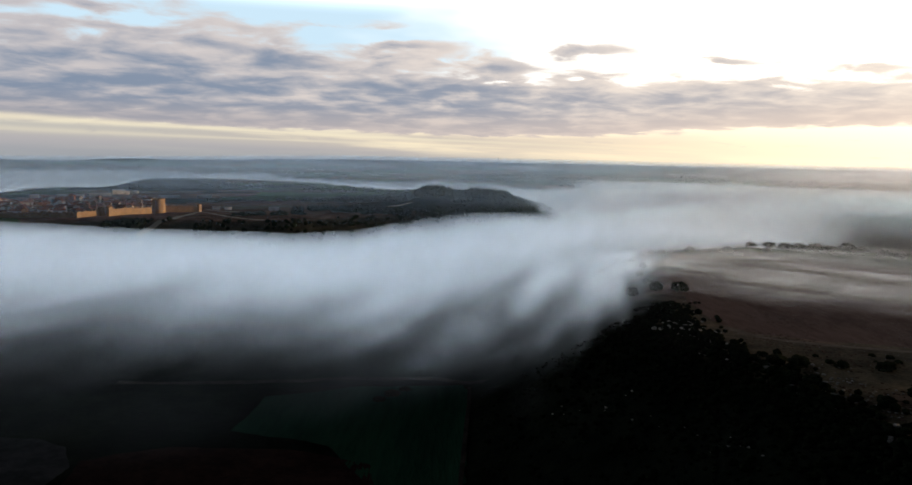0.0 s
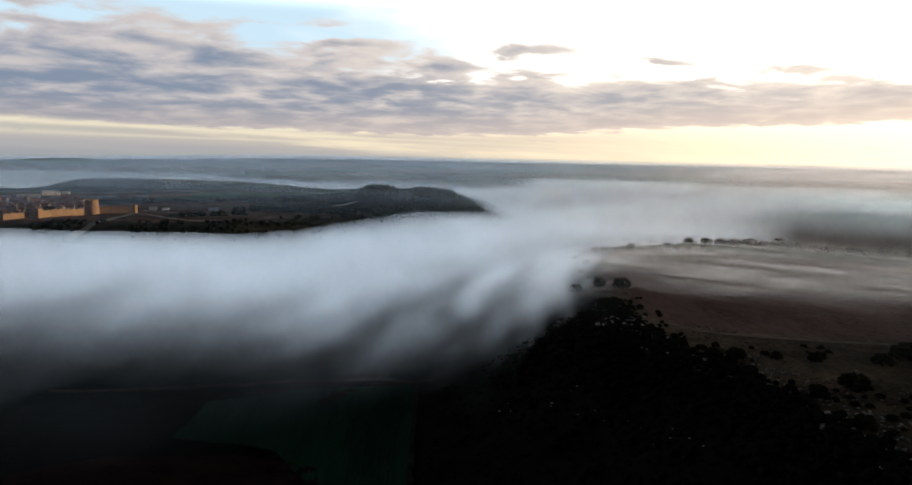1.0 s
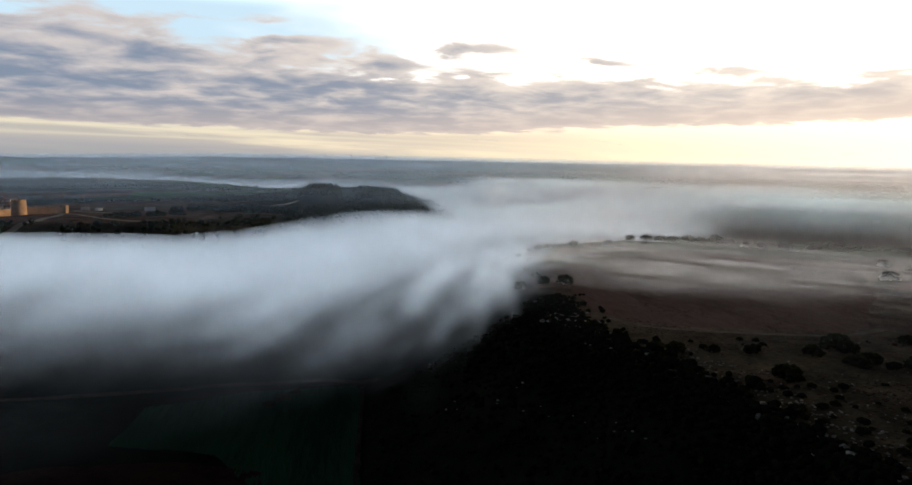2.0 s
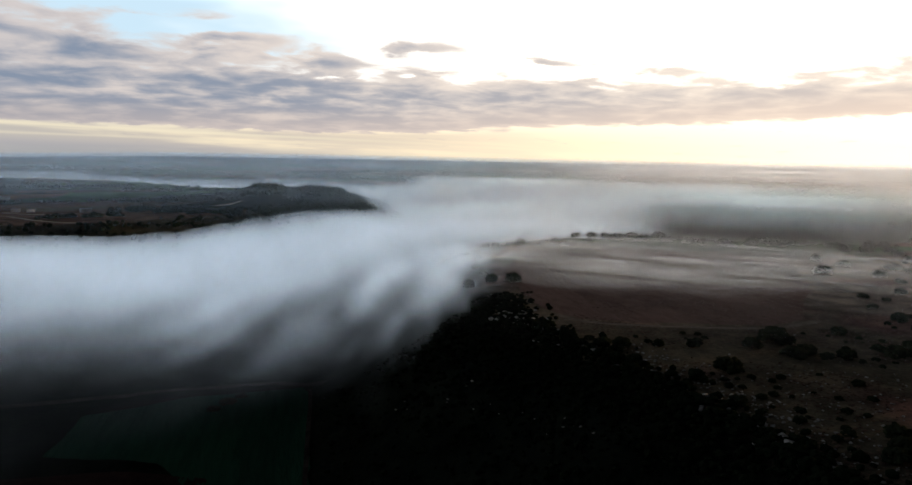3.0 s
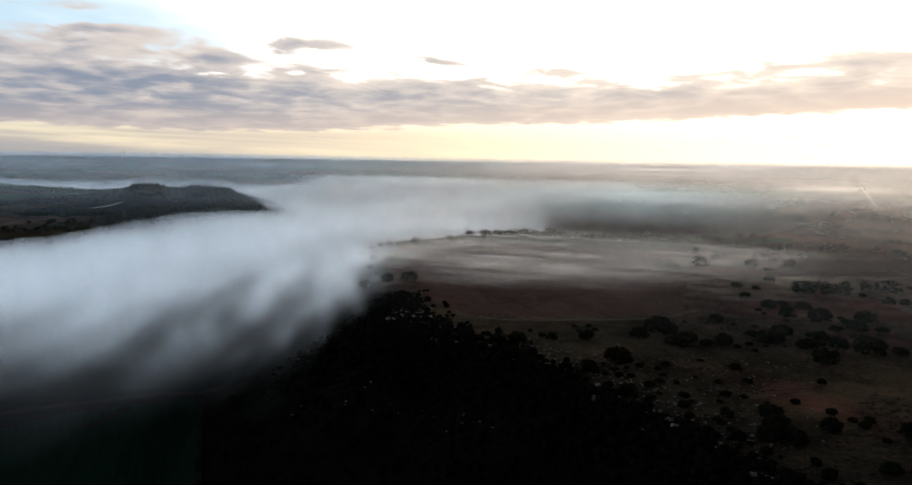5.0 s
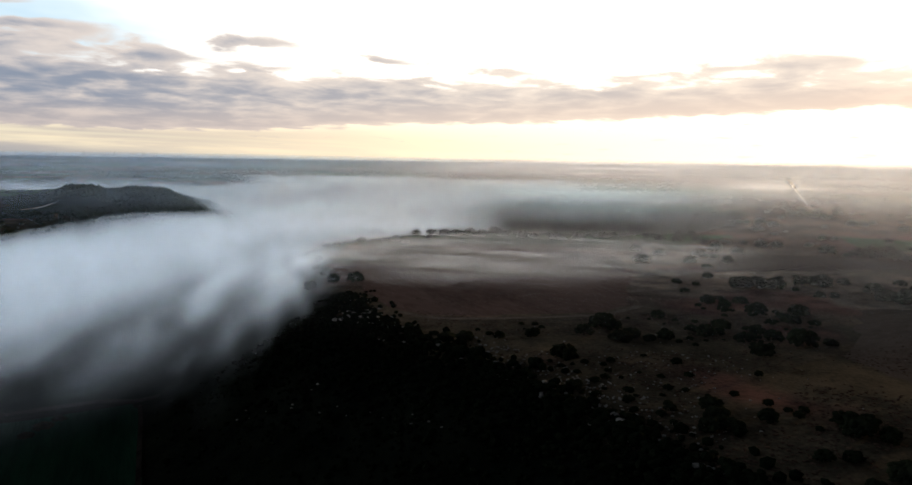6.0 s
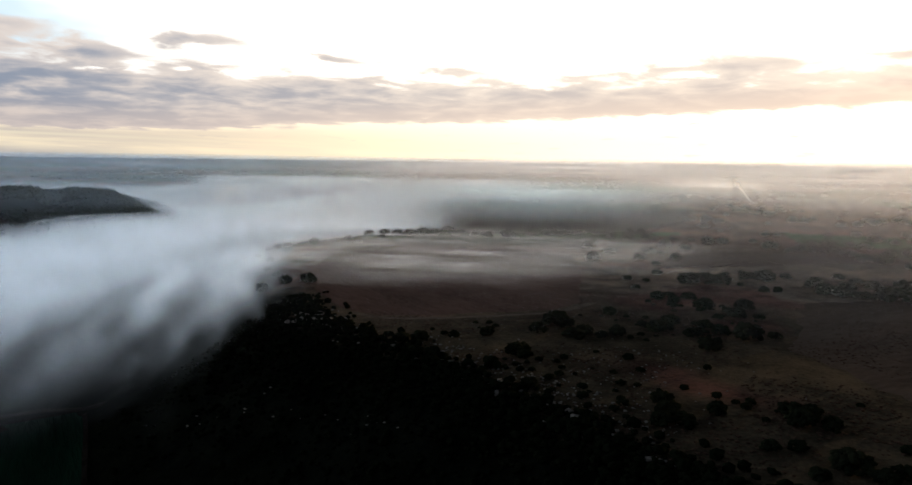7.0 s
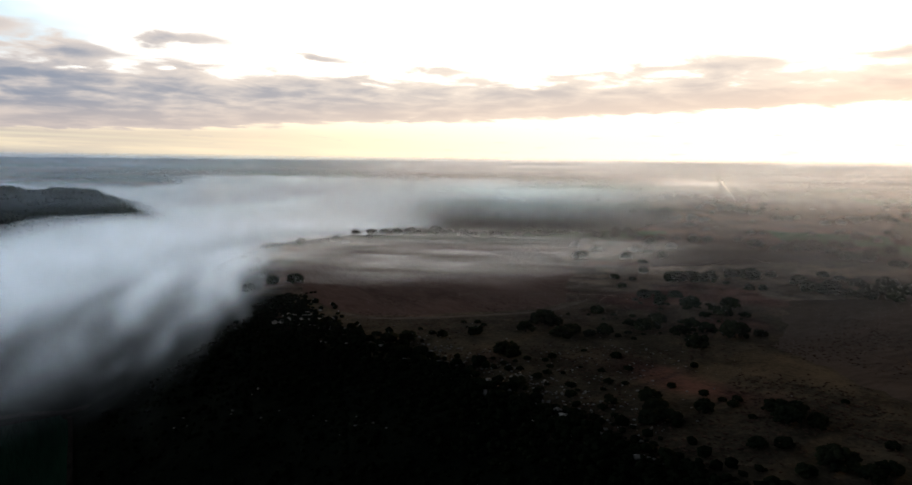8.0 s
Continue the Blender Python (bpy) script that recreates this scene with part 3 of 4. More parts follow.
def box(bm, x0, y0, z0, x1, y1, z1):
    v = [bm.verts.new((x, y, z)) for z in (z0, z1) for x, y in ((x0, y0), (x1, y0), (x1, y1), (x0, y1))]
    for f in ((3, 2, 1, 0), (4, 5, 6, 7), (0, 1, 5, 4), (1, 2, 6, 5), (2, 3, 7, 6), (3, 0, 4, 7)):
        bm.faces.new([v[i] for i in f])


def lump(seed, subdiv=1, rough=0.3):
    """Points and faces of one uneven ball of radius 1."""
    bm = bmesh.new()
    bmesh.ops.create_icosphere(bm, subdivisions=subdiv, radius=1.0)
    for v in bm.verts:
        v.co *= 1 + rough * (noise.noise(v.co * 1.7 + Vector((seed * 3.1, seed, 0))) + 0.6 * noise.noise(v.co * 4 + Vector((0, seed * 2.3, 1))))
    bm.verts.index_update()
    data = np.array([v.co[:] for v in bm.verts]), np.array([[v.index for v in f.verts] for f in bm.faces])
    bm.free()
    return data


def joined(name, pieces):
    """One mesh from many copies: (points, faces, scale xyz, turn, place)."""
    pts, faces, n = [], [], 0
    for p, f, s, turn, place in pieces:
        c, d = math.cos(turn), math.sin(turn)
        q = p * np.asarray(s)
        q = np.stack([q[:, 0] * c - q[:, 1] * d, q[:, 0] * d + q[:, 1] * c, q[:, 2]], 1) + np.asarray(place)
        pts.append(q)
        faces.append(f + n)
        n += len(p)
    me = bpy.data.meshes.new(name)
    me.from_pydata(np.concatenate(pts).tolist(), [], np.concatenate(faces).tolist())
    return me


rng = random.Random(7)
LUMPS = [lump(s) for s in range(6)]
COARSE = [lump(s + 20, 1, 0.38) for s in range(5)]


# ---- holm oaks ----
def crown_mesh(seed, flat):
    """A broad dome of leaf clumps with ragged sprays, 1 wide."""
    r = random.Random(seed)
    pieces = []
    for _ in range(72):
        a, b = r.uniform(0, 2 * math.pi), r.random()
        rad = math.sqrt(b) * 0.40
        top = math.sqrt(max(0.0, 1 - (rad / 0.46) ** 2))
        z = flat * (0.03 + 0.52 * top * (r.uniform(0.0, 1.0) ** 0.6))
        s = r.uniform(0.075, 0.135)
        p, f = LUMPS[r.randrange(6)]
        pieces.append((p, f, (s, s, s * 0.8), a, (rad * math.cos(a), rad * math.sin(a), z + 0.06)))
    spray = np.array([(-0.5, 0, 0), (0.5, 0, 0.1), (0.1, 0.25, 0.9)]), np.array([[0, 1, 2]])
    for _ in range(900):
        p, f, s, turn, place = pieces[r.randrange(72)]
        d = Vector((r.gauss(0, 1), r.gauss(0, 1), r.gauss(0.2, 1))).normalized()
        k = r.uniform(0.016, 0.036)
        q = np.asarray(place) + np.array([d.x * s[0], d.y * s[1], d.z * s[2]]) * 1.02
        pieces.append((*spray, (k, k * r.choice((-1, 1)), k * r.choice((-1, 1))), r.uniform(0, 6.3), q))
    return joined("crown", pieces)


def trunk_bm(seed):
    r = random.Random(seed)
    bm = bmesh.new()
    for k in range(4):
        lean = Vector((r.uniform(-0.16, 0.16), r.uniform(-0.16, 0.16), 0)) * (0 if k == 0 else 1.6)
        low, high = (0.0, 0.24) if k == 0 else (0.15, 0.42)
        m = bmesh.ops.create_cone(bm, segments=7, radius1=0.05 if k == 0 else 0.026, radius2=0.028 if k == 0 else 0.012, depth=high - low, cap_ends=True)
        for v in m["verts"]:
            t = (v.co.z + (high - low) / 2) / (high - low)
            v.co.z += (low + high) / 2
            v.co += lean * t
    return bm


OAK_LABEL = "dark green holm oak with a broad rounded crown"
oaks = []
for s in range(6):
    o = thing("oak_tree", OAK_LABEL, "tree", "holm oaks on the plateau")
    part("trunk", trunk_bm(s), BARK, o)
    me = crown_mesh(s, (0.9, 1.05, 0.8, 1.0, 0.72, 0.95)[s])
    me.materials.append(OAK)
    c = new("crown", me)
    c.parent = o
    oaks.append(o)
used = set()


def plant(x, y, width, label="", tall=0.86):
    """An oak with a crown that wide, standing on the land."""
    k = rng.randrange(6)
    tall *= rng.uniform(0.85, 1.15)
    m = Matrix.Translation((x, y, z_at(x, y) - 0.03 * width)) @ Matrix.Rotation(rng.uniform(0, 6.3), 4, "Z") @ Matrix.Diagonal((width, width, width * tall, 1))
    if k in used:
        b = oaks[k].scale
        o = copy_thing(oaks[k], m @ Matrix.Diagonal((1 / b.x, 1 / b.y, 1 / b.z, 1)))
    else:
        used.add(k)
        o = oaks[k]
        o.matrix_basis = m
    if label:
        o["label"] = label
    return o


# x, y, crown width: by the near rim, in the heath, in the middle groves, by the far field, on the far rim
NEAR = [(118, 118, 6.1), (123, 116, 6.2), (124, 122, 7.2), (141, 108, 2.3), (119, 132, 3.7), (146, 102, 7.4), (135, 117, 5.4), (113, 141, 2.5), (152, 99, 5.0), (129, 129, 6.7),
        (150, 108, 8.5), (144, 116, 3.2), (153, 105, 6.0), (148, 118, 3.0), (144, 125, 3.1), (142, 134, 2.9), (171, 104, 2.3), (162, 144, 2.8), (149, 163, 3.9), (124, 83, 4.7),
        (134, 76, 6.2), (134, 83, 9.5), (127, 96, 4.7), (140, 76, 5.5), (133, 94, 4.7), (152, 82, 3.5), (149, 97, 4.1), (107, 155, 5.5), (116, 158, 2.8), (109, 178, 5.0)]
HEATH = [(181, 160, 8.3), (151, 192, 8.8), (160, 188, 5.1), (158, 195, 6.9), (167, 188, 6.9), (191, 176, 7.8), (203, 163, 10.8), (183, 186, 7.2), (160, 207, 6.0), (189, 186, 4.9),
         (201, 173, 7.3), (184, 194, 5.5), (214, 161, 5.6), (202, 181, 6.3), (197, 193, 8.3), (187, 215, 5.9), (121, 181, 8.3), (98, 194, 5.8), (94, 198, 5.9), (102, 211, 6.8),
         (98, 217, 6.4), (115, 211, 4.3), (96, 223, 4.3), (114, 216, 3.3), (127, 209, 6.0), (144, 203, 7.2), (113, 223, 2.0), (157, 209, 12.0)]
GROVES = [(230, 190, 8.2), (235, 184, 5.5), (234, 198, 5.6), (228, 205, 9.9), (221, 215, 5.7), (245, 199, 9.5), (228, 231, 7.5), (237, 254, 5.6), (284, 220, 5.8), (291, 218, 5.4),
          (320, 173, 8.4), (315, 183, 10.1), (308, 196, 11.8), (313, 190, 6.7), (308, 205, 10.2), (271, 253, 12.5), (251, 275, 6.0), (325, 182, 12.5), (289, 237, 4.3), (279, 251, 13.0),
          (285, 245, 10.4), (339, 178, 10.6), (317, 217, 10.6), (277, 281, 6.4), (307, 248, 9.1), (313, 242, 13.0), (348, 192, 11.0), (343, 204, 8.8), (310, 264, 5.3), (347, 215, 8.5),
          (330, 242, 7.5), (324, 266, 3.5), (353, 228, 7.4)]
FAR_FIELD = [(304, 309, 7.0), (282, 339, 11.0), (330, 319, 8.5), (337, 337, 6.6), (335, 347, 11.1), (317, 364, 8.9), (429, 231, 12.0), (317, 387, 7.4), (433, 251, 12.0), (432, 262, 13.0),
             (372, 351, 9.0), (365, 364, 10.7), (427, 312, 6.8), (449, 283, 12.2), (449, 292, 12.8), (445, 303, 13.4), (441, 315, 10.0), (431, 329, 13.0), (473, 272, 10.1), (486, 266, 10.2),
             (415, 370, 10.8), (427, 367, 10.9), (552, 327, 13.0), (604, 464, 7.0), (561, 518, 8.4), (654, 421, 12.3), (669, 414, 12.5), (652, 459, 11.0), (648, 469, 12.0), (696, 413, 12.0)]
RIM = [(112, 468, 5.4), (120, 473, 4.8), (126, 472, 6.6), (133, 473, 6.6), (142, 485, 4.1), (154, 482, 7.2), (183, 472, 6.8), (171, 482, 5.5), (180, 484, 8.3), (210, 493, 7.2),
       (303, 455, 7.3), (286, 468, 10.3), (300, 461, 11.0), (238, 504, 11.2), (231, 512, 10.1), (211, 521, 8.8), (324, 463, 10.1), (224, 521, 10.4), (260, 505, 10.1), (290, 491, 9.2),
       (253, 512, 11.8), (281, 500, 9.0), (272, 506, 13.0), (301, 491, 7.7), (348, 464, 13.0), (365, 462, 7.9)]
MORE = [(230, 223, 6.3), (241, 225, 7.6), (220, 191, 4.8), (340, 196, 7.7), (255, 266, 4.8), (238, 234, 5.5), (145, 173, 2.3), (145, 120, 2.5), (392, 401, 8.2), (410, 401,
        6.5), (425, 394, 6.6)]
MIDDLE = [(376, 431, 8.1), (385, 421, 10.8), (402, 419, 9.4), (379, 377, 10.1), (372, 371, 7.5), (307, 326, 8.5), (410, 396, 6.5), (452, 320, 10.5), (455, 314, 11.5), (456, 303, 13.0),
          (490, 298, 10.9), (566, 338, 9.4), (561, 326, 6.2), (545, 362, 7.4), (318, 250, 9.6), (454, 362, 8.3), (514, 386, 7.3), (497, 313, 8.4), (544, 308, 7.7), (582, 316, 9.4)]
PLAIN = [(662, 480, 10.9), (684, 471, 7.9), (733, 474, 7.4), (737, 448, 9.0), (721, 432, 12.0), (732, 427, 10.4), (751, 419, 15), (739, 402, 13.6), (799, 422, 15), (588, 521, 7.4),
         (657, 559, 7.4), (711, 591, 13.1), (727, 591, 10.7), (1162, 672, 15), (1153, 644, 15), (1088, 775, 15), (1012, 757, 9.6), (821, 794, 13.0), (738, 750, 15.0), (772, 764, 15),
         (696, 724, 11.4), (653, 710, 9.1), (608, 758, 7.4), (558, 724, 10.4), (552, 734, 13.1), (545, 751, 15.0), (519, 747, 15)]
for grove in (NEAR, HEATH, GROVES, FAR_FIELD, RIM, MIDDLE, PLAIN):
    for x, y, w in grove:
        plant(x, y, w, "small round holm oak bush on the heath" if w < 4 else "", 0.8 if grove is RIM else 0.86)
for x, y, w in [(82, 338, 7.0), (93, 337, 6.8), (96, 364, 5.7), (99, 394, 4.6), (109, 425, 5.3)]:
    plant(x, y, w, "holm oak half hidden in drifting fog", 1.1)
for x, y, w in ((-33, 293, 7.0), (-28, 299, 8.0), (-23, 305, 6.0)):
    plant(x, y, w, "dark bush beside the valley track", 0.5)
for x, y, w in MORE:
    plant(x, y, w, "low dark holm oak among scattered heath bushes" if w < 5 else "", 0.7)
plant(103, 334, 9.6, "large holm oak standing alone at the field edge", 1.2)
for k in range(90):
    # the thinner trees along the far rim and over the plain beyond
    if k < 40:
        x = rng.uniform(230, 600)
        y = float(np.interp(x, [204, 275, 368, 448, 560, 690], [513, 504, 470, 450, 505, 625])) - rng.uniform(0, 26)
    else:
        a, r0 = radians(rng.uniform(38, 66)), rng.uniform(600, 1500)
        x, y = r0 * math.sin(a), r0 * math.cos(a)
    plant(x, y, rng.uniform(4, 12), "", 0.75)


# ---- scrub, heath tufts and woods: too many to count ----
def scatter(name, n, where, size, mat, label, category, flat=0.7, shapes=COARSE, sink=0.25):
    pieces = []
    while len(pieces) < n:
        spot = where()
        if spot is None:
            continue
        x, y = spot
        s = size()
        p, f = shapes[rng.randrange(len(shapes))]
        pieces.append((p, f, (s * rng.uniform(0.8, 1.25), s * rng.uniform(0.8, 1.25), s * flat * rng.uniform(0.8, 1.2)), rng.uniform(0, 6.3), [x, y, s * flat * (1 - sink)]))
    xy = np.array([q[4][:2] for q in pieces])
    for q, z in zip(pieces, height(xy[:, 0], xy[:, 1])):
        q[4][2] += z
    me = joined(name, pieces)
    me.materials.append(mat)
    return tagged(new(name, me), label, category, kind="stuff")


def rim_x(y):
    return float(np.interp(y, [-100, 87, 143, 188, 227, 260, 317, 401, 462], [110, 107, 100, 94, 88, 84, 92, 111, 131]))


def on_slope():
    y = rng.uniform(60, 295)
    x = rim_x(y) - abs(rng.gauss(0, 34)) + 3
    return (x, y) if x > 8 else None


def on_brow():
    y = rng.uniform(75, 305)
    return rim_x(y) + rng.gauss(-2, 6), y


def on_heath():
    a, r0 = radians(rng.uniform(22, 66)), rng.uniform(120, 330)
    x, y = r0 * math.sin(a), r0 * math.cos(a)
    if x < rim_x(y) - 2 or noise.noise((x / 30, y / 30, 3)) < rng.uniform(-0.25, 0.25):
        return None
    return x, y


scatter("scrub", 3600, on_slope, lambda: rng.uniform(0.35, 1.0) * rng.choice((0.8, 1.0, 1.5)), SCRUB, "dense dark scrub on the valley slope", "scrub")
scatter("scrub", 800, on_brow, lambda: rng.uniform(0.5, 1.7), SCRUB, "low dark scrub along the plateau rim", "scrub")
HEATHER = foliage("heather", (0.070, 0.043, 0.036), (0.140, 0.090, 0.070))
scatter("heather", 6500, on_heath, lambda: rng.uniform(0.15, 0.55), HEATHER, "low brown heather tufts on the heath", "heather", 0.32)

WOODS = foliage("wood_crowns", (0.013, 0.020, 0.015), (0.028, 0.040, 0.026))


def on_spur():
    x, y = rng.uniform(-130, 135), rng.uniform(740, 1250)
    b = inner(TOWN_HILL, x, y)
    return (x, y) if -75 < b < 45 else None


def along_hedges():
    a, b = rng.choice((((-170, 1010), (-70, 1090)), ((-330, 905), (-60, 985)), ((-260, 1180), (-60, 1240)), ((-440, 1330), (-160, 1290)), ((-215, 690), (-165, 735)), ((-300, 604), (-262, 616))))
    t = rng.random()
    return a[0] + (b[0] - a[0]) * t + rng.gauss(0, 5), a[1] + (b[1] - a[1]) * t + rng.gauss(0, 7)


def on_hill_slope():
    x, y = rng.uniform(-230, 120), rng.uniform(590, 900)
    b = inner(TOWN_HILL, x, y)
    return (x, y) if -50 < b < 8 else None


def over_plain():
    a, r0 = radians(rng.uniform(-34, 66)), rng.uniform(900, 3200)
    x, y = r0 * math.sin(a), r0 * math.cos(a)
    if inner(VALLEY, x, y) > -20 or noise.noise((x / 210, y / 150, 9)) < 0.12:
        return None
    return x, y


scatter("spur_wood", 1500, on_spur, lambda: rng.uniform(2.2, 4.4), WOODS, "blue-green wood covering the hill spur", "wood", 0.85, LUMPS)
def in_block(corners):
    """A spot in a four-cornered wood."""
    def pick_spot():
        a, b, c, d = corners
        u, v = rng.random(), rng.random()
        return tuple((a[i] * (1 - u) + b[i] * u) * (1 - v) + (d[i] * (1 - u) + c[i] * u) * v + rng.gauss(0, 4) for i in (0, 1))
    return pick_spot


for corners, n in (([(-205, 905), (-80, 925), (-90, 965), (-200, 950)], 260), ([(-540, 1165), (-262, 1265), (-270, 1310), (-560, 1230)], 380), ([(-180, 775), (-66, 752), (-70, 800), (-165, 815)], 220)):
    scatter("plateau_wood", n, in_block(corners), lambda: rng.uniform(1.8, 3.6), WOODS, "long dark wood between plateau fields", "wood", 0.9, LUMPS)
scatter("spur_wood", 900, in_block([(-72, 900), (98, 900), (98, 1090), (-72, 1090)]), lambda: rng.uniform(2.4, 4.6), WOODS, "dense dark wood on top of the spur", "wood", 1.0, LUMPS)
scatter("hillside_bushes", 40, in_block([(-290, 575), (-235, 552), (-228, 562), (-280, 588)]), lambda: rng.uniform(1.2, 2.6), WOODS, "dark bushes on the slope below the castle", "bushes", 0.8, LUMPS)
scatter("hedge", 330, along_hedges, lambda: rng.uniform(1.6, 3.4), WOODS, "dark hedges and copses between fields", "hedge", 0.8, LUMPS)
scatter("hillside_scrub", 420, on_hill_slope, lambda: rng.uniform(1.2, 3.0), WOODS, "dark scrub on the slope below town", "scrub", 0.8, LUMPS)
scatter("far_wood", 1400, over_plain, lambda: rng.uniform(3.0, 6.5), WOODS, "scattered dark woods over the misty plain", "wood", 0.5, LUMPS)


# ---- limestone along the rim ----
ROCKS = [lump(s + 40, 1, 0.5) for s in range(5)]


def rim_rock():
    y = rng.choice((rng.gauss(256, 9), rng.gauss(256, 14), rng.uniform(100, 270), rng.gauss(165, 16)))
    return rim_x(y) + rng.gauss(-1, 3.2), y


def low_rock():
    t = rng.random()
    return 35 + 40 * t + rng.gauss(0, 2.5), 250 - 95 * t + rng.gauss(0, 3)


scatter("rock_outcrop", 420, rim_rock, lambda: rng.uniform(0.2, 0.75), ROCK, "broken pale limestone along the rim", "rocks", 0.55, ROCKS)
scatter("rock_outcrop", 22, low_rock, lambda: rng.uniform(0.2, 0.6), ROCK, "pale stones on the dark slope", "rocks", 0.5, ROCKS)
for k in range(60):
    y = rng.gauss(260, 6) if k < 30 else rng.uniform(100, 250)
    x = rim_x(y) + rng.gauss(-3.0 if k < 30 else -1.0, 3.2)
    p, f = ROCKS[k % 5]
    s = rng.uniform(0.5, 1.25)
    me = joined("boulder", [(p, f, (s * 1.3, s, s * 0.6), 0.0, (0, 0, 0))])
    me.materials.append(ROCK)
    o = tagged(new("boulder", me), "pale grey limestone boulder on the rim", "boulder", "boulders along the rim")
    o.matrix_basis = pose(x, y, z_at(x, y) + s * 0.45, 0, 0, rng.uniform(0, 360))


# ---- tracks and banks ----
def ribbon(name, line, width, mat, label, lift=0.25):
    pts = []
    for (ax, ay), (bx, by) in zip(line, line[1:]):
        n = max(2, int(math.hypot(bx - ax, by - ay) / 4))
        pts += [(ax + (bx - ax) * k / n, ay + (by - ay) * k / n) for k in range(n)]
    pts = np.array(pts + [line[-1]], float)
    for _ in range(6):
        pts[1:-1] = (pts[:-2] + 2 * pts[1:-1] + pts[2:]) / 4
    d = np.gradient(pts, axis=0)
    side = np.stack([-d[:, 1], d[:, 0]], 1) / np.hypot(*d.T)[:, None]
    w = width * (0.8 + 0.4 * wave(pts[:, 0], pts[:, 1], 12, 21))[:, None] / 2
    rows = [pts + side * w * k for k in (-1, 0, 1)]
    v = np.concatenate([np.column_stack([r, height(r[:, 0], r[:, 1]) + lift]) for r in rows])
    m = len(pts)
    faces = [(j * m + i, j * m + i + 1, (j + 1) * m + i + 1, (j + 1) * m + i) for j in (0, 1) for i in range(m - 1)]
    me = bpy.data.meshes.new(name)
    me.from_pydata(v.tolist(), [], faces)
    return smooth_ob(name, me, mat, label, "track")


# earth for valley track and bank, shade mixed into its colour
BANK = surface("shaded_earth", (0.014, 0.012, 0.010), (0.034, 0.028, 0.024), 0.15)
ribbon("dirt_track", [(-268, 592), (-262, 609), (-259, 625), (-263, 655), (-261, 690), (-266, 727), (-283, 752), (-290, 790)], 6.0, CHALK, "pale dirt track climbing to the town")
ribbon("dirt_track", [(-266, 727), (-240, 698), (-216, 675), (-194, 658), (-170, 655)], 4.5, CHALK, "pale dirt track along the hillside")
ribbon("dirt_track", [(-269, 754), (-235, 737), (-198, 756), (-150, 800), (-60, 860)], 4.0, CHALK, "pale field track beside hedges")
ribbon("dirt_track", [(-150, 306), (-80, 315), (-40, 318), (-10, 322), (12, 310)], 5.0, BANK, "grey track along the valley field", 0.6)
ribbon("field_bank", [(5, 306), (5, 290), (3, 247), (1, 205), (0, 170)], 1.6, BANK, "stony bank at the field edge, darkened as shaded", 0.7)
ribbon("dirt_track", [(98, 262), (104, 246), (130, 236), (171, 226), (196, 236)], 3.4, TRACK, "pale grassy track below the ploughed field", 0.2)


# ---- the walled town ----
def wall_run(name, line, high, thick, mat, label, merlons=True):
    """A curtain wall along a line, with a footing, a coping and merlons."""
    bm = bmesh.new()
    for (ax, ay), (bx, by) in zip(line, line[1:]):
        n = max(1, int(math.hypot(bx - ax, by - ay) / 3))
        ux, uy = (bx - ax), (by - ay)
        k = math.hypot(ux, uy)
        px, py = -uy / k * thick / 2, ux / k * thick / 2
        for i in range(n):
            x0, y0, x1, y1 = ax + ux * i / n, ay + uy * i / n, ax + ux * (i + 1) / n, ay + uy * (i + 1) / n
            z = z_at((x0 + x1) / 2, (y0 + y1) / 2)
            h = z + high + rng.uniform(-0.35, 0.25)
            ring = [bm.verts.new((x0 + s * px, y0 + s * py, zz)) for s in (1, -1) for zz in (z - 2, h)] + [bm.verts.new((x1 + s * px, y1 + s * py, zz)) for s in (1, -1) for zz in (z - 2, h)]
            a0, a1, b0, b1, c0, c1, d0, d1 = ring
            for f in ((a0, c0, c1, a1), (b0, b1, d1, d0), (a1, c1, d1, b1), (a0, a1, b1, b0), (c0, d0, d1, c1)):
                bm.faces.new(f)
            if merlons and i % 2 == 0:
                mx, my = (x0 + x1) / 2, (y0 + y1) / 2
                box(bm, mx - 0.7, my - 0.7, h - 0.1, mx + 0.7, my + 0.7, h + 0.8)
    bmesh.ops.recalc_face_normals(bm, faces=bm.faces)
    o = thing(name, label, "wall", "town walls")
    part("masonry", bm, mat, o)
    return o


wall_run("town_wall", [(-540, 598), (-440, 619), (-347, 640)], 4.6, 1.6, ASHLAR, "weathered sandstone town wall in half shade")
wall_run("town_wall", [(-345, 640), (-334, 660)], 5.0, 1.6, ASHLAR, "low sandstone wall lit by the rising sun")
wall_run("castle_wall", [(-326, 664), (-305, 703)], 6.2, 2.0, ASHLAR, "golden sandstone castle wall lit by low sun")
wall_run("castle_wall", [(-297, 717), (-268, 728)], 6.0, 2.0, ASHLAR, "sandstone castle wall running behind the keep")
wall_run("castle_wall", [(-268, 728), (-284, 770)], 6.0, 2.0, ASHLAR, "ruined castle wall end in shade", False)


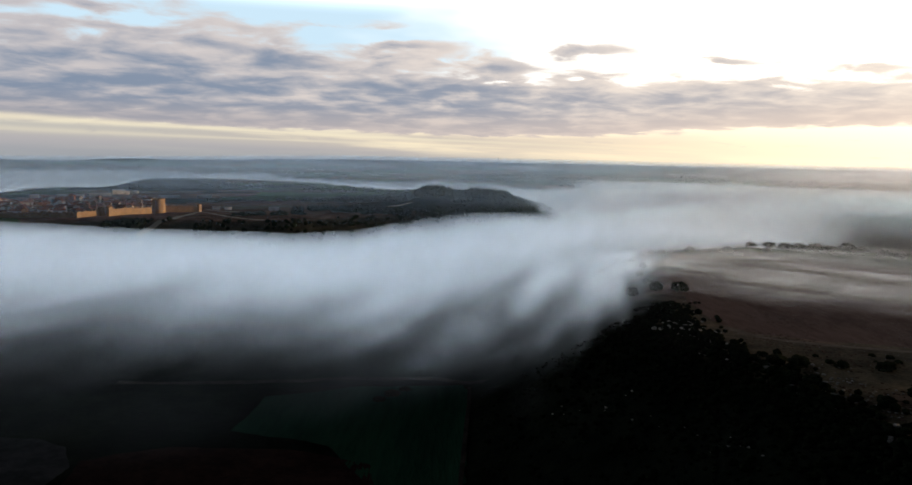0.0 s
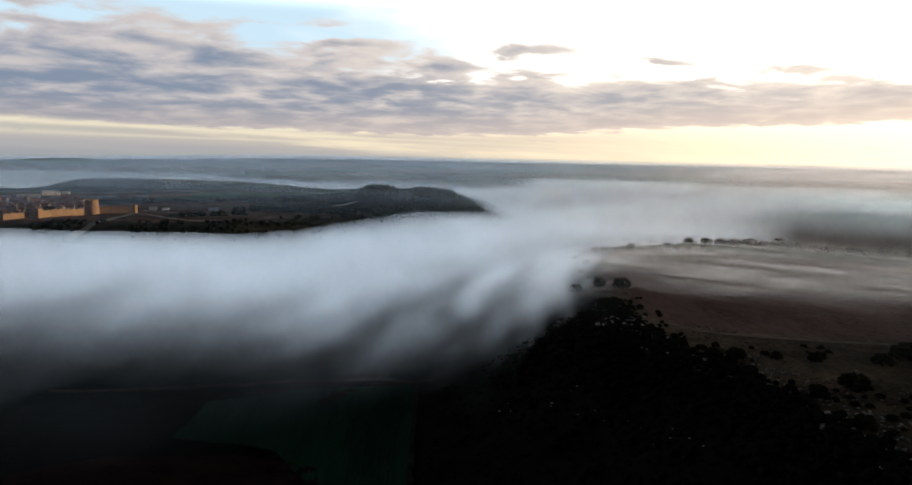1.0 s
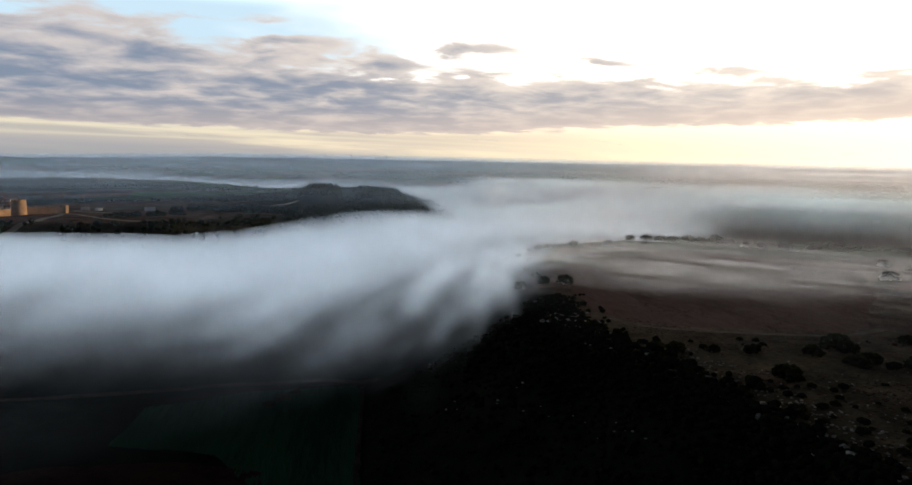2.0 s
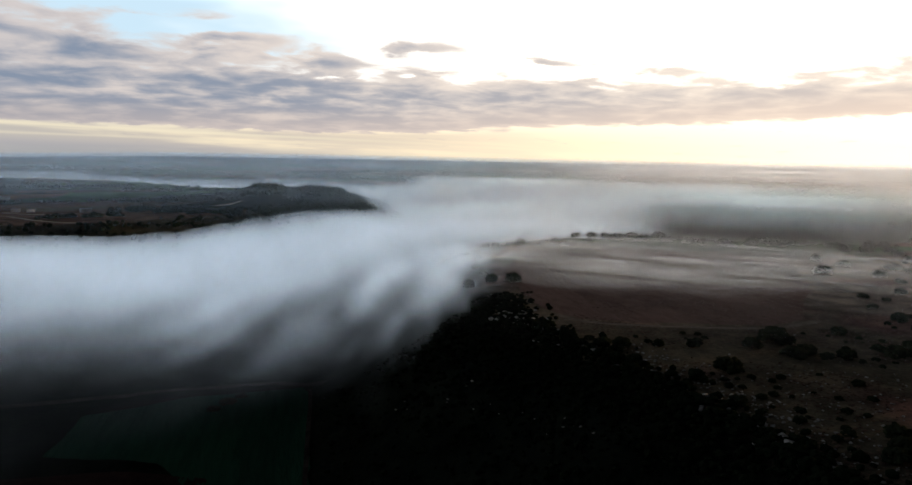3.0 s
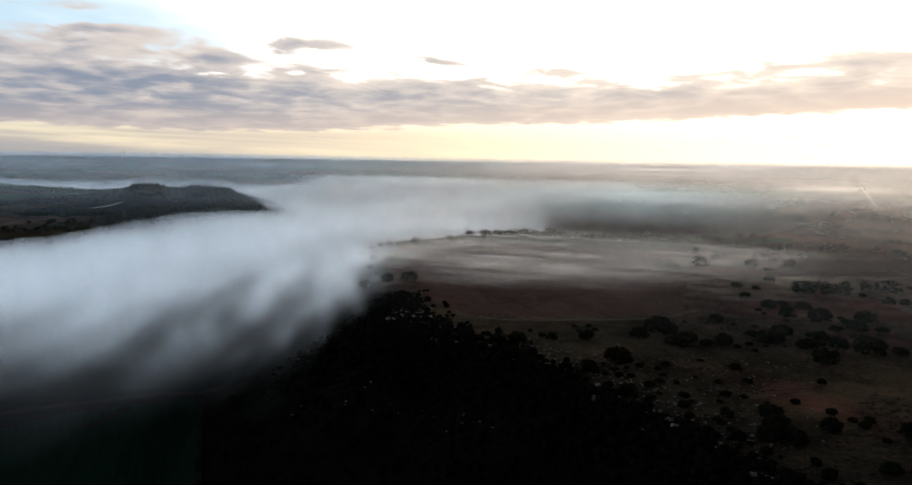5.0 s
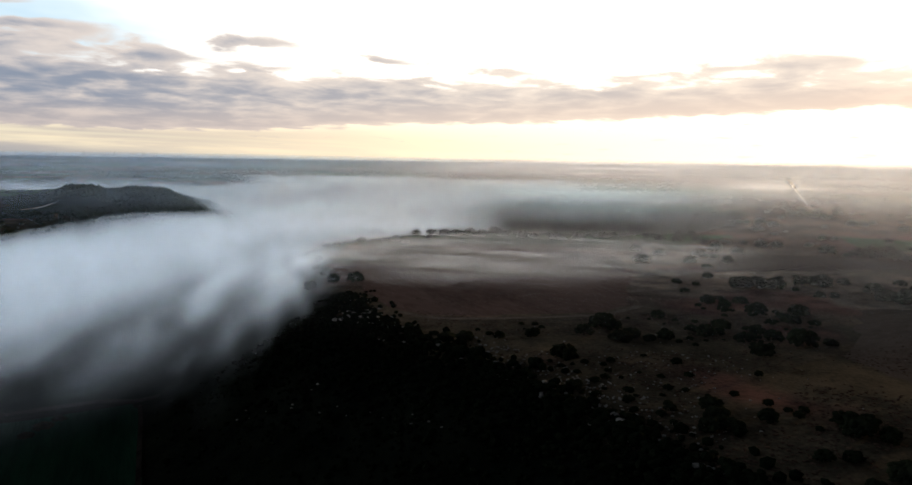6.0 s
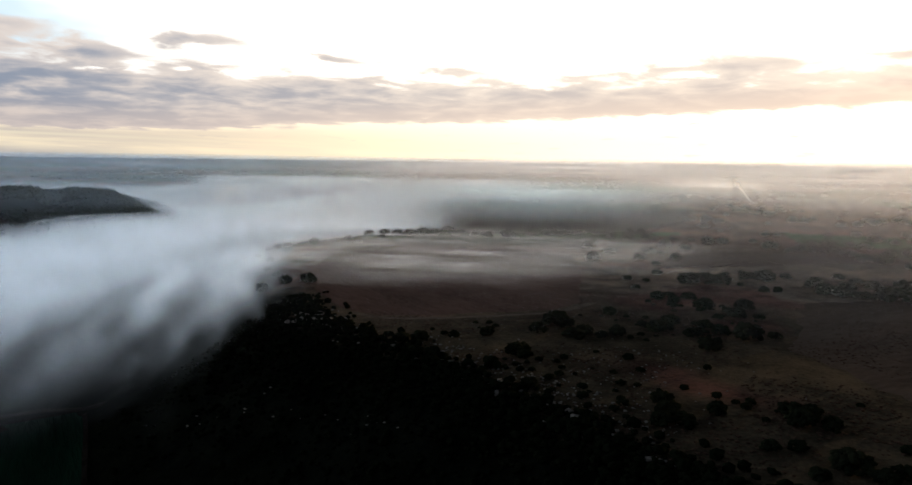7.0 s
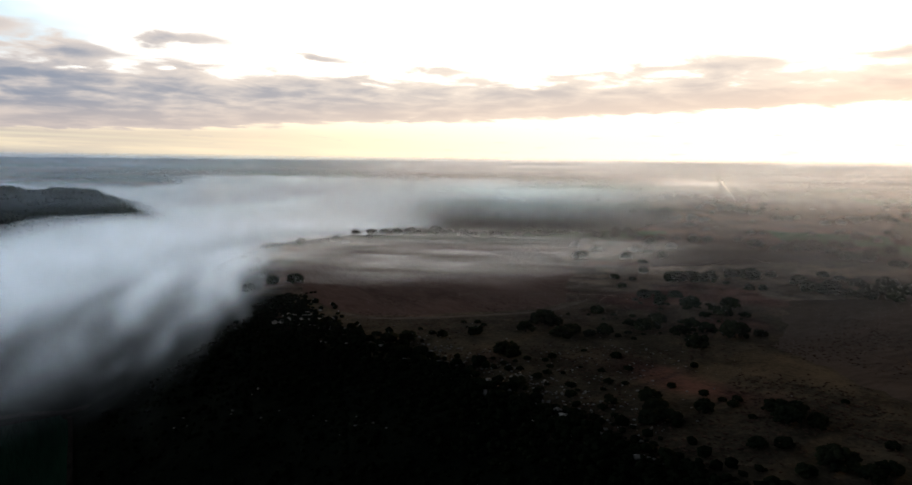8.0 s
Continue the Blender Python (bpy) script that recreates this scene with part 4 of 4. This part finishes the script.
def tower(x, y, radius, high, sides, label, name="wall_tower"):
    o = thing(name, label, "tower", "castle towers", pose(x, y, z_at(x, y), 0, 0, 20))
    bm = bmesh.new()
    bmesh.ops.create_cone(bm, segments=sides, radius1=radius * 1.05, radius2=radius, depth=high + 2, cap_ends=True)
    for v in bm.verts:
        v.co.z += high / 2 - 1
    part("shaft", bm, ASHLAR, o)
    bm = bmesh.new()
    bmesh.ops.create_cone(bm, segments=sides, radius1=radius * 1.04, radius2=radius * 1.04, depth=0.5, cap_ends=True)
    for v in bm.verts:
        v.co.z += high - 1.2
    part("string_course", bm, ASHLAR, o)
    n = 12
    for k in range(n):
        a = 2 * math.pi * k / n
        if k % 5 == 3:
            continue
        bm = bmesh.new()
        box(bm, -0.6, -0.5, 0, 0.6, 0.5, 1.0)
        bmesh.ops.transform(bm, matrix=Matrix.Translation((math.sin(a) * (radius - 0.5), math.cos(a) * (radius - 0.5), high)) @ Matrix.Rotation(-a, 4, "Z"), verts=bm.verts)
        part("merlon", bm, ASHLAR, o)
    return o


tower(-301, 712, 6.0, 13.4, 28, "round golden sandstone keep lit from the east", "castle_keep")
tower(-333, 661, 2.8, 7.4, 4, "square sandstone wall tower in shade")
tower(-325.5, 661, 2.6, 8.2, 4, "square sandstone wall tower beside the gate")
tower(-267, 729, 2.3, 7.2, 4, "ruined square tower at the wall end")


def house_kind(w, d, h, walls, seed):
    """A gabled house: walls, tiled roof with eaves, chimney, door and windows."""
    o = thing("house", "small stone house with a reddish tiled roof", "house", "houses of the walled town")
    bm = bmesh.new()
    box(bm, -w / 2, -d / 2, -1.5, w / 2, d / 2, h)
    rise = d * 0.22
    for s in (-1, 1):
        v = [bm.verts.new(c) for c in ((s * w / 2, -d / 2, h), (s * w / 2, d / 2, h), (s * w / 2, 0, h + rise))]
        bm.faces.new(v)
    part("wall", bm, walls, o)
    bm = bmesh.new()
    e = 0.45
    prof = [(-d / 2 - e, h - e * 0.44), (0, h + rise + 0.05), (d / 2 + e, h - e * 0.44), (d / 2 + e, h - e * 0.44 + 0.22), (0, h + rise + 0.3), (-d / 2 - e, h - e * 0.44 + 0.22)]
    ends = [[bm.verts.new((s * (w / 2 + 0.3), y, z)) for y, z in prof] for s in (-1, 1)]
    for k in range(6):
        bm.faces.new([ends[0][k], ends[0][(k + 1) % 6], ends[1][(k + 1) % 6], ends[1][k]])
    for r in ends:
        bm.faces.new(r)
    bmesh.ops.recalc_face_normals(bm, faces=bm.faces)
    roof = part("roof", bm, TILE, o)
    bm = bmesh.new()
    box(bm, w * 0.22, 0.4, h + rise * 0.4, w * 0.22 + 0.7, 1.1, h + rise + 0.9)
    part("chimney", bm, BRICK, roof)
    for s in (-1, 1):
        for k in (-0.28, 0.28):
            bm = bmesh.new()
            box(bm, k * w - 0.5, s * d / 2 - 0.06, h * 0.55, k * w + 0.5, s * d / 2 + 0.06, h * 0.55 + 1.2)
            part("window", bm, GLASS, o)
    return o


GLASS = surface("dark_window_glass", (0.02, 0.022, 0.026), (0.04, 0.042, 0.046), 1.0, rough=0.15, spec=0.5)
kinds = [house_kind(7.5, 5.5, 4.4, RUBBLE, 0), house_kind(9, 6, 4.8, PLASTER, 1), house_kind(6.5, 5, 3.6, PLASTER, 2), house_kind(11, 5.5, 3.9, PLASTER, 3), house_kind(6, 6, 5.2, RUBBLE, 4)]
TOWN = [(-560, 660), (-480, 626), (-400, 630), (-352, 652), (-318, 705), (-325, 790), (-372, 850), (-470, 840), (-530, 780)]
placed, first = [(-446, 803, 20)], set()
for _ in range(4200):
    if len(placed) > 230:
        break
    x, y = rng.uniform(-560, -310), rng.uniform(625, 850)
    if inner(TOWN, x, y) < 6 or any(math.hypot(x - a, y - b) < (9.0 + c) / 1.0 for a, b, c in placed):
        continue
    placed.append((x, y, 0))
    k = rng.randrange(5)
    m = pose(x, y, z_at(x, y), 0, 0, rng.choice((10, 25, 100, 115, -20)) + rng.uniform(-12, 12)) @ Matrix.Diagonal((1, 1, rng.uniform(0.75, 1.5), 1)) @ Matrix.Diagonal((0.88, 0.88, 0.88, 1))
    if k in first:
        b = kinds[k].scale
        h = copy_thing(kinds[k], m @ Matrix.Diagonal((1 / b.x, 1 / b.y, 1 / b.z, 1)))
    else:
        first.add(k)
        h = kinds[k]
        h.matrix_basis = m
    if k in (1, 3):
        h["label"] = "pale plastered house with a reddish tiled roof"

church = thing("church", "red brick church rising above the roofs", "church", "", pose(-446, 803, z_at(-446, 803), 0, 0, 18) @ Matrix.Diagonal((0.85, 0.85, 0.8, 1)))
bm = bmesh.new()
box(bm, -10, -6, -1, 6, 6, 8.5)
part("nave", bm, BRICK, church)
bm = bmesh.new()
box(bm, 6, -4.5, -1, 13, 4.5, 12)
part("choir", bm, BRICK, church, "taller red brick choir")
for x0, y0 in ((6, -4.8), (9.2, -4.8), (12.4, -4.8)):
    bm = bmesh.new()
    box(bm, x0 - 0.5, y0 - 0.9, -1, x0 + 0.5, y0 + 0.4, 11)
    part("buttress", bm, BRICK, church)
bm = bmesh.new()
for s in (-10.4, 6):
    v = [bm.verts.new((s, y, z)) for y, z in ((-6.5, 8.3), (6.5, 8.3), (0, 11))]
    bm.faces.new(v)
a = list(bm.verts)
for i, j in ((0, 1), (1, 2), (2, 0)):
    bm.faces.new((a[i], a[j], a[j + 3], a[i + 3]))
part("nave_roof", bm, TILE, church)
bm = bmesh.new()
bmesh.ops.create_cone(bm, segments=8, radius1=6.0, radius2=0.3, depth=3.2, cap_ends=True)
for v in bm.verts:
    v.co += Vector((9.5, 0, 13.5))
part("choir_roof", bm, TILE, church)


def shed(x, y, long, deep, high, turn, label):
    """A farm shed with a shallow metal roof and a row of doors."""
    o = thing("farm_shed", label, "shed", "farm sheds behind the town", pose(x, y, z_at(x, y), 0, 0, turn))
    bm = bmesh.new()
    box(bm, -long / 2, -deep / 2, -1, long / 2, deep / 2, high)
    part("wall", bm, WHITE, o)
    bm = bmesh.new()
    v = [[bm.verts.new((s * (long / 2 + 0.3), yy, z)) for yy, z in ((-deep / 2 - 0.3, high), (0, high + deep * 0.12), (deep / 2 + 0.3, high))] for s in (-1, 1)]
    bm.faces.new(v[0])
    bm.faces.new(v[1][::-1])
    for i, j in ((0, 1), (1, 2), (2, 0)):
        bm.faces.new((v[0][i], v[1][i], v[1][j], v[0][j]))
    bmesh.ops.recalc_face_normals(bm, faces=bm.faces)
    part("roof", bm, SHEET, o)
    for k in range(int(long // 9)):
        bm = bmesh.new()
        cx = -long / 2 + 4 + k * 9
        box(bm, cx - 1.6, -deep / 2 - 0.08, 0, cx + 1.6, -deep / 2 + 0.05, high * 0.7)
        part("door", bm, SHEET, o, "grey sliding door")


for x, y, lo, de, hi, tu in [(-500, 916, 30, 12, 3.2, 22), (-480, 950, 27, 12, 3.2, 40), (-482, 1008, 16, 10, 5.5, 30), (-474, 1012, 10, 9, 4.4, 30), (-472, 1036, 9, 8, 2.6, 15), (-386, 948, 26, 10, 2.6, 20),
                             (-345, 963, 17, 9, 3.0, 12), (-531, 890, 9, 7, 3.5, 25), (-204, 778, 9, 6, 3.0, 30), (-262, 765, 7, 5, 2.6, 10), (-250, 768, 6, 4, 2.4, 60)]:
    shed(x, y, lo, de, hi, tu, "long white farm shed with a metal roof" if lo > 15 else "small white outbuilding with a metal roof")


for outline in ([(-190, 782), (-178, 800), (-150, 806), (-160, 788)], [(-150, 808), (-138, 826), (-112, 838), (-124, 818)]):
    field("gravel_yard", outline, TRACK, "pale bare gravel beside the hedges", 0.3)


FIELD_KINDS = {"green": surface("winter_cereal", (0.05, 0.085, 0.045), (0.085, 0.13, 0.07), 0.02, grain=(0.3, 1, 1)),
               "brown": surface("tilled_soil", (0.11, 0.075, 0.06), (0.17, 0.115, 0.09), 0.02, grain=(0.3, 1, 1)),
               "straw": surface("stubble", (0.15, 0.125, 0.085), (0.23, 0.195, 0.14), 0.02, grain=(0.3, 1, 1))}
for tint, outline in (("brown", [(-292, 868), (-75, 950), (-86, 990), (-305, 905)]), ("green", [(-312, 925), (-98, 1010), (-110, 1060), (-330, 975)]),
                      ("straw", [(-560, 1010), (-400, 1060), (-395, 1120), (-575, 1075)]), ("green", [(-600, 930), (-520, 950), (-540, 1060), (-625, 1030)]),
                      ("brown", [(-380, 1110), (-170, 1180), (-180, 1230), (-400, 1165)]), ("green", [(-420, 1210), (-200, 1260), (-230, 1320), (-450, 1290)]),
                      ("straw", [(-262, 775), (-180, 812), (-186, 848), (-275, 815)]), ("green", [(470, 330), (520, 280), (600, 330), (540, 400)])):
    field(tint + "_field", outline, FIELD_KINDS[tint], tint + " field on the plateau beyond the valley", 0.35)


# ---- wind turbines on the horizon and a thread of smoke ----
def turbine(x, y, turn):
    o = thing("wind_turbine", "tiny grey wind turbine on the horizon", "wind turbine", "turbines on the horizon", pose(x, y, z_at(x, y), 0, 0, turn))
    bm = bmesh.new()
    bmesh.ops.create_cone(bm, segments=8, radius1=1.4, radius2=0.8, depth=26, cap_ends=True)
    for v in bm.verts:
        v.co.z += 12
    part("mast", bm, SHEET, o)
    bm = bmesh.new()
    box(bm, -1.2, -2.2, 24.2, 1.2, 2.2, 26.6)
    nac = part("nacelle", bm, SHEET, o)
    for k in range(3):
        bm = bmesh.new()
        v = [bm.verts.new(c) for c in ((-0.8, -2.4, 0), (0.8, -2.4, 0), (0.25, -2.4, 13), (-0.25, -2.4, 13), (-0.8, -2.2, 0), (0.8, -2.2, 0), (0.25, -2.2, 13), (-0.25, -2.2, 13))]
        for f in ((3, 2, 1, 0), (4, 5, 6, 7), (0, 1, 5, 4), (1, 2, 6, 5), (2, 3, 7, 6), (3, 0, 4, 7)):
            bm.faces.new([v[i] for i in f])
        bmesh.ops.transform(bm, matrix=Matrix.Translation((0, 0, 25.4)) @ Matrix.Rotation(radians(120 * k + 20), 4, "Y"), verts=bm.verts)
        part("blade", bm, SHEET, nac)


for a in (-3.6, -1.9, 0.1, 1.9, 2.8, 4.4):
    turbine(4700 * math.sin(radians(a)), 4700 * math.cos(radians(a)), rng.uniform(-25, 25))

def smoke_shader(n):
    dens = n.add("ShaderNodeAttribute")
    dens.attribute_name = "veil"
    lit = n.add("ShaderNodeBsdfTranslucent", {"Color": (0.95, 0.95, 0.95, 1)})
    return n.add("ShaderNodeMixShader", {0: dens.outputs["Fac"], 1: n.add("ShaderNodeBsdfTransparent").outputs[0], 2: lit.outputs[0]}).outputs[0]


SMOKE = material("smoke", smoke_shader)
bm = bmesh.new()
rows = []
for k in range(13):
    t = k / 12
    cx, cz, wd = -30 * t, 40 * t, 1.2 + 2.6 * t
    rows.append([bm.verts.new((cx + wd * math.cos(a), wd * math.sin(a), cz)) for a in np.linspace(0, 2 * math.pi, 9)[:-1]])
for a, b in zip(rows, rows[1:]):
    for i in range(8):
        bm.faces.new((a[i], a[(i + 1) % 8], b[(i + 1) % 8], b[i]))
me = bpy.data.meshes.new("smoke")
bm.to_mesh(me)
bm.free()
me.shade_smooth()
with_density(me, np.repeat(0.6 * (1 - np.linspace(0, 1, 13)) ** 0.8 + 0.03, 8))
smoke = smooth_ob("smoke", me, SMOKE, "thin white smoke rising from the plain", "smoke", "stuff")
smoke.matrix_basis = pose(917, 735, z_at(917, 735), 0, 0, -50)


# ---- stones and low bushes on the heath ----
def heath_stone():
    y = rng.uniform(112, 215)
    return rim_x(y) + 6 + abs(rng.gauss(0, 9)), y


def heath_rubble():
    return rng.gauss(138, 14), rng.gauss(158, 16)


scatter("heath_stones", 280, heath_stone, lambda: rng.uniform(0.15, 0.5), ROCK, "small pale stones strewn along the rim", "stones", 0.5, ROCKS)
scatter("heath_stones", 160, heath_rubble, lambda: rng.uniform(0.12, 0.4), ROCK, "loose limestone rubble on the heath", "stones", 0.5, ROCKS)
bushes = []
while len(bushes) < 70:
    a, r0 = radians(rng.uniform(30, 52)), rng.uniform(165, 320)
    x, y = r0 * math.sin(a), r0 * math.cos(a)
    if x < rim_x(y) + 8 or noise.noise((x / 34, y / 34, 7)) < rng.uniform(-0.1, 0.3) or 120 < x < 240 and y > 228:
        continue
    if all(math.hypot(x - p, y - q) > 4 for p, q in bushes):
        bushes.append((x, y))
        plant(x, y, rng.uniform(1.4, 3.4), "low dark bush among heather on the heath", 0.75)
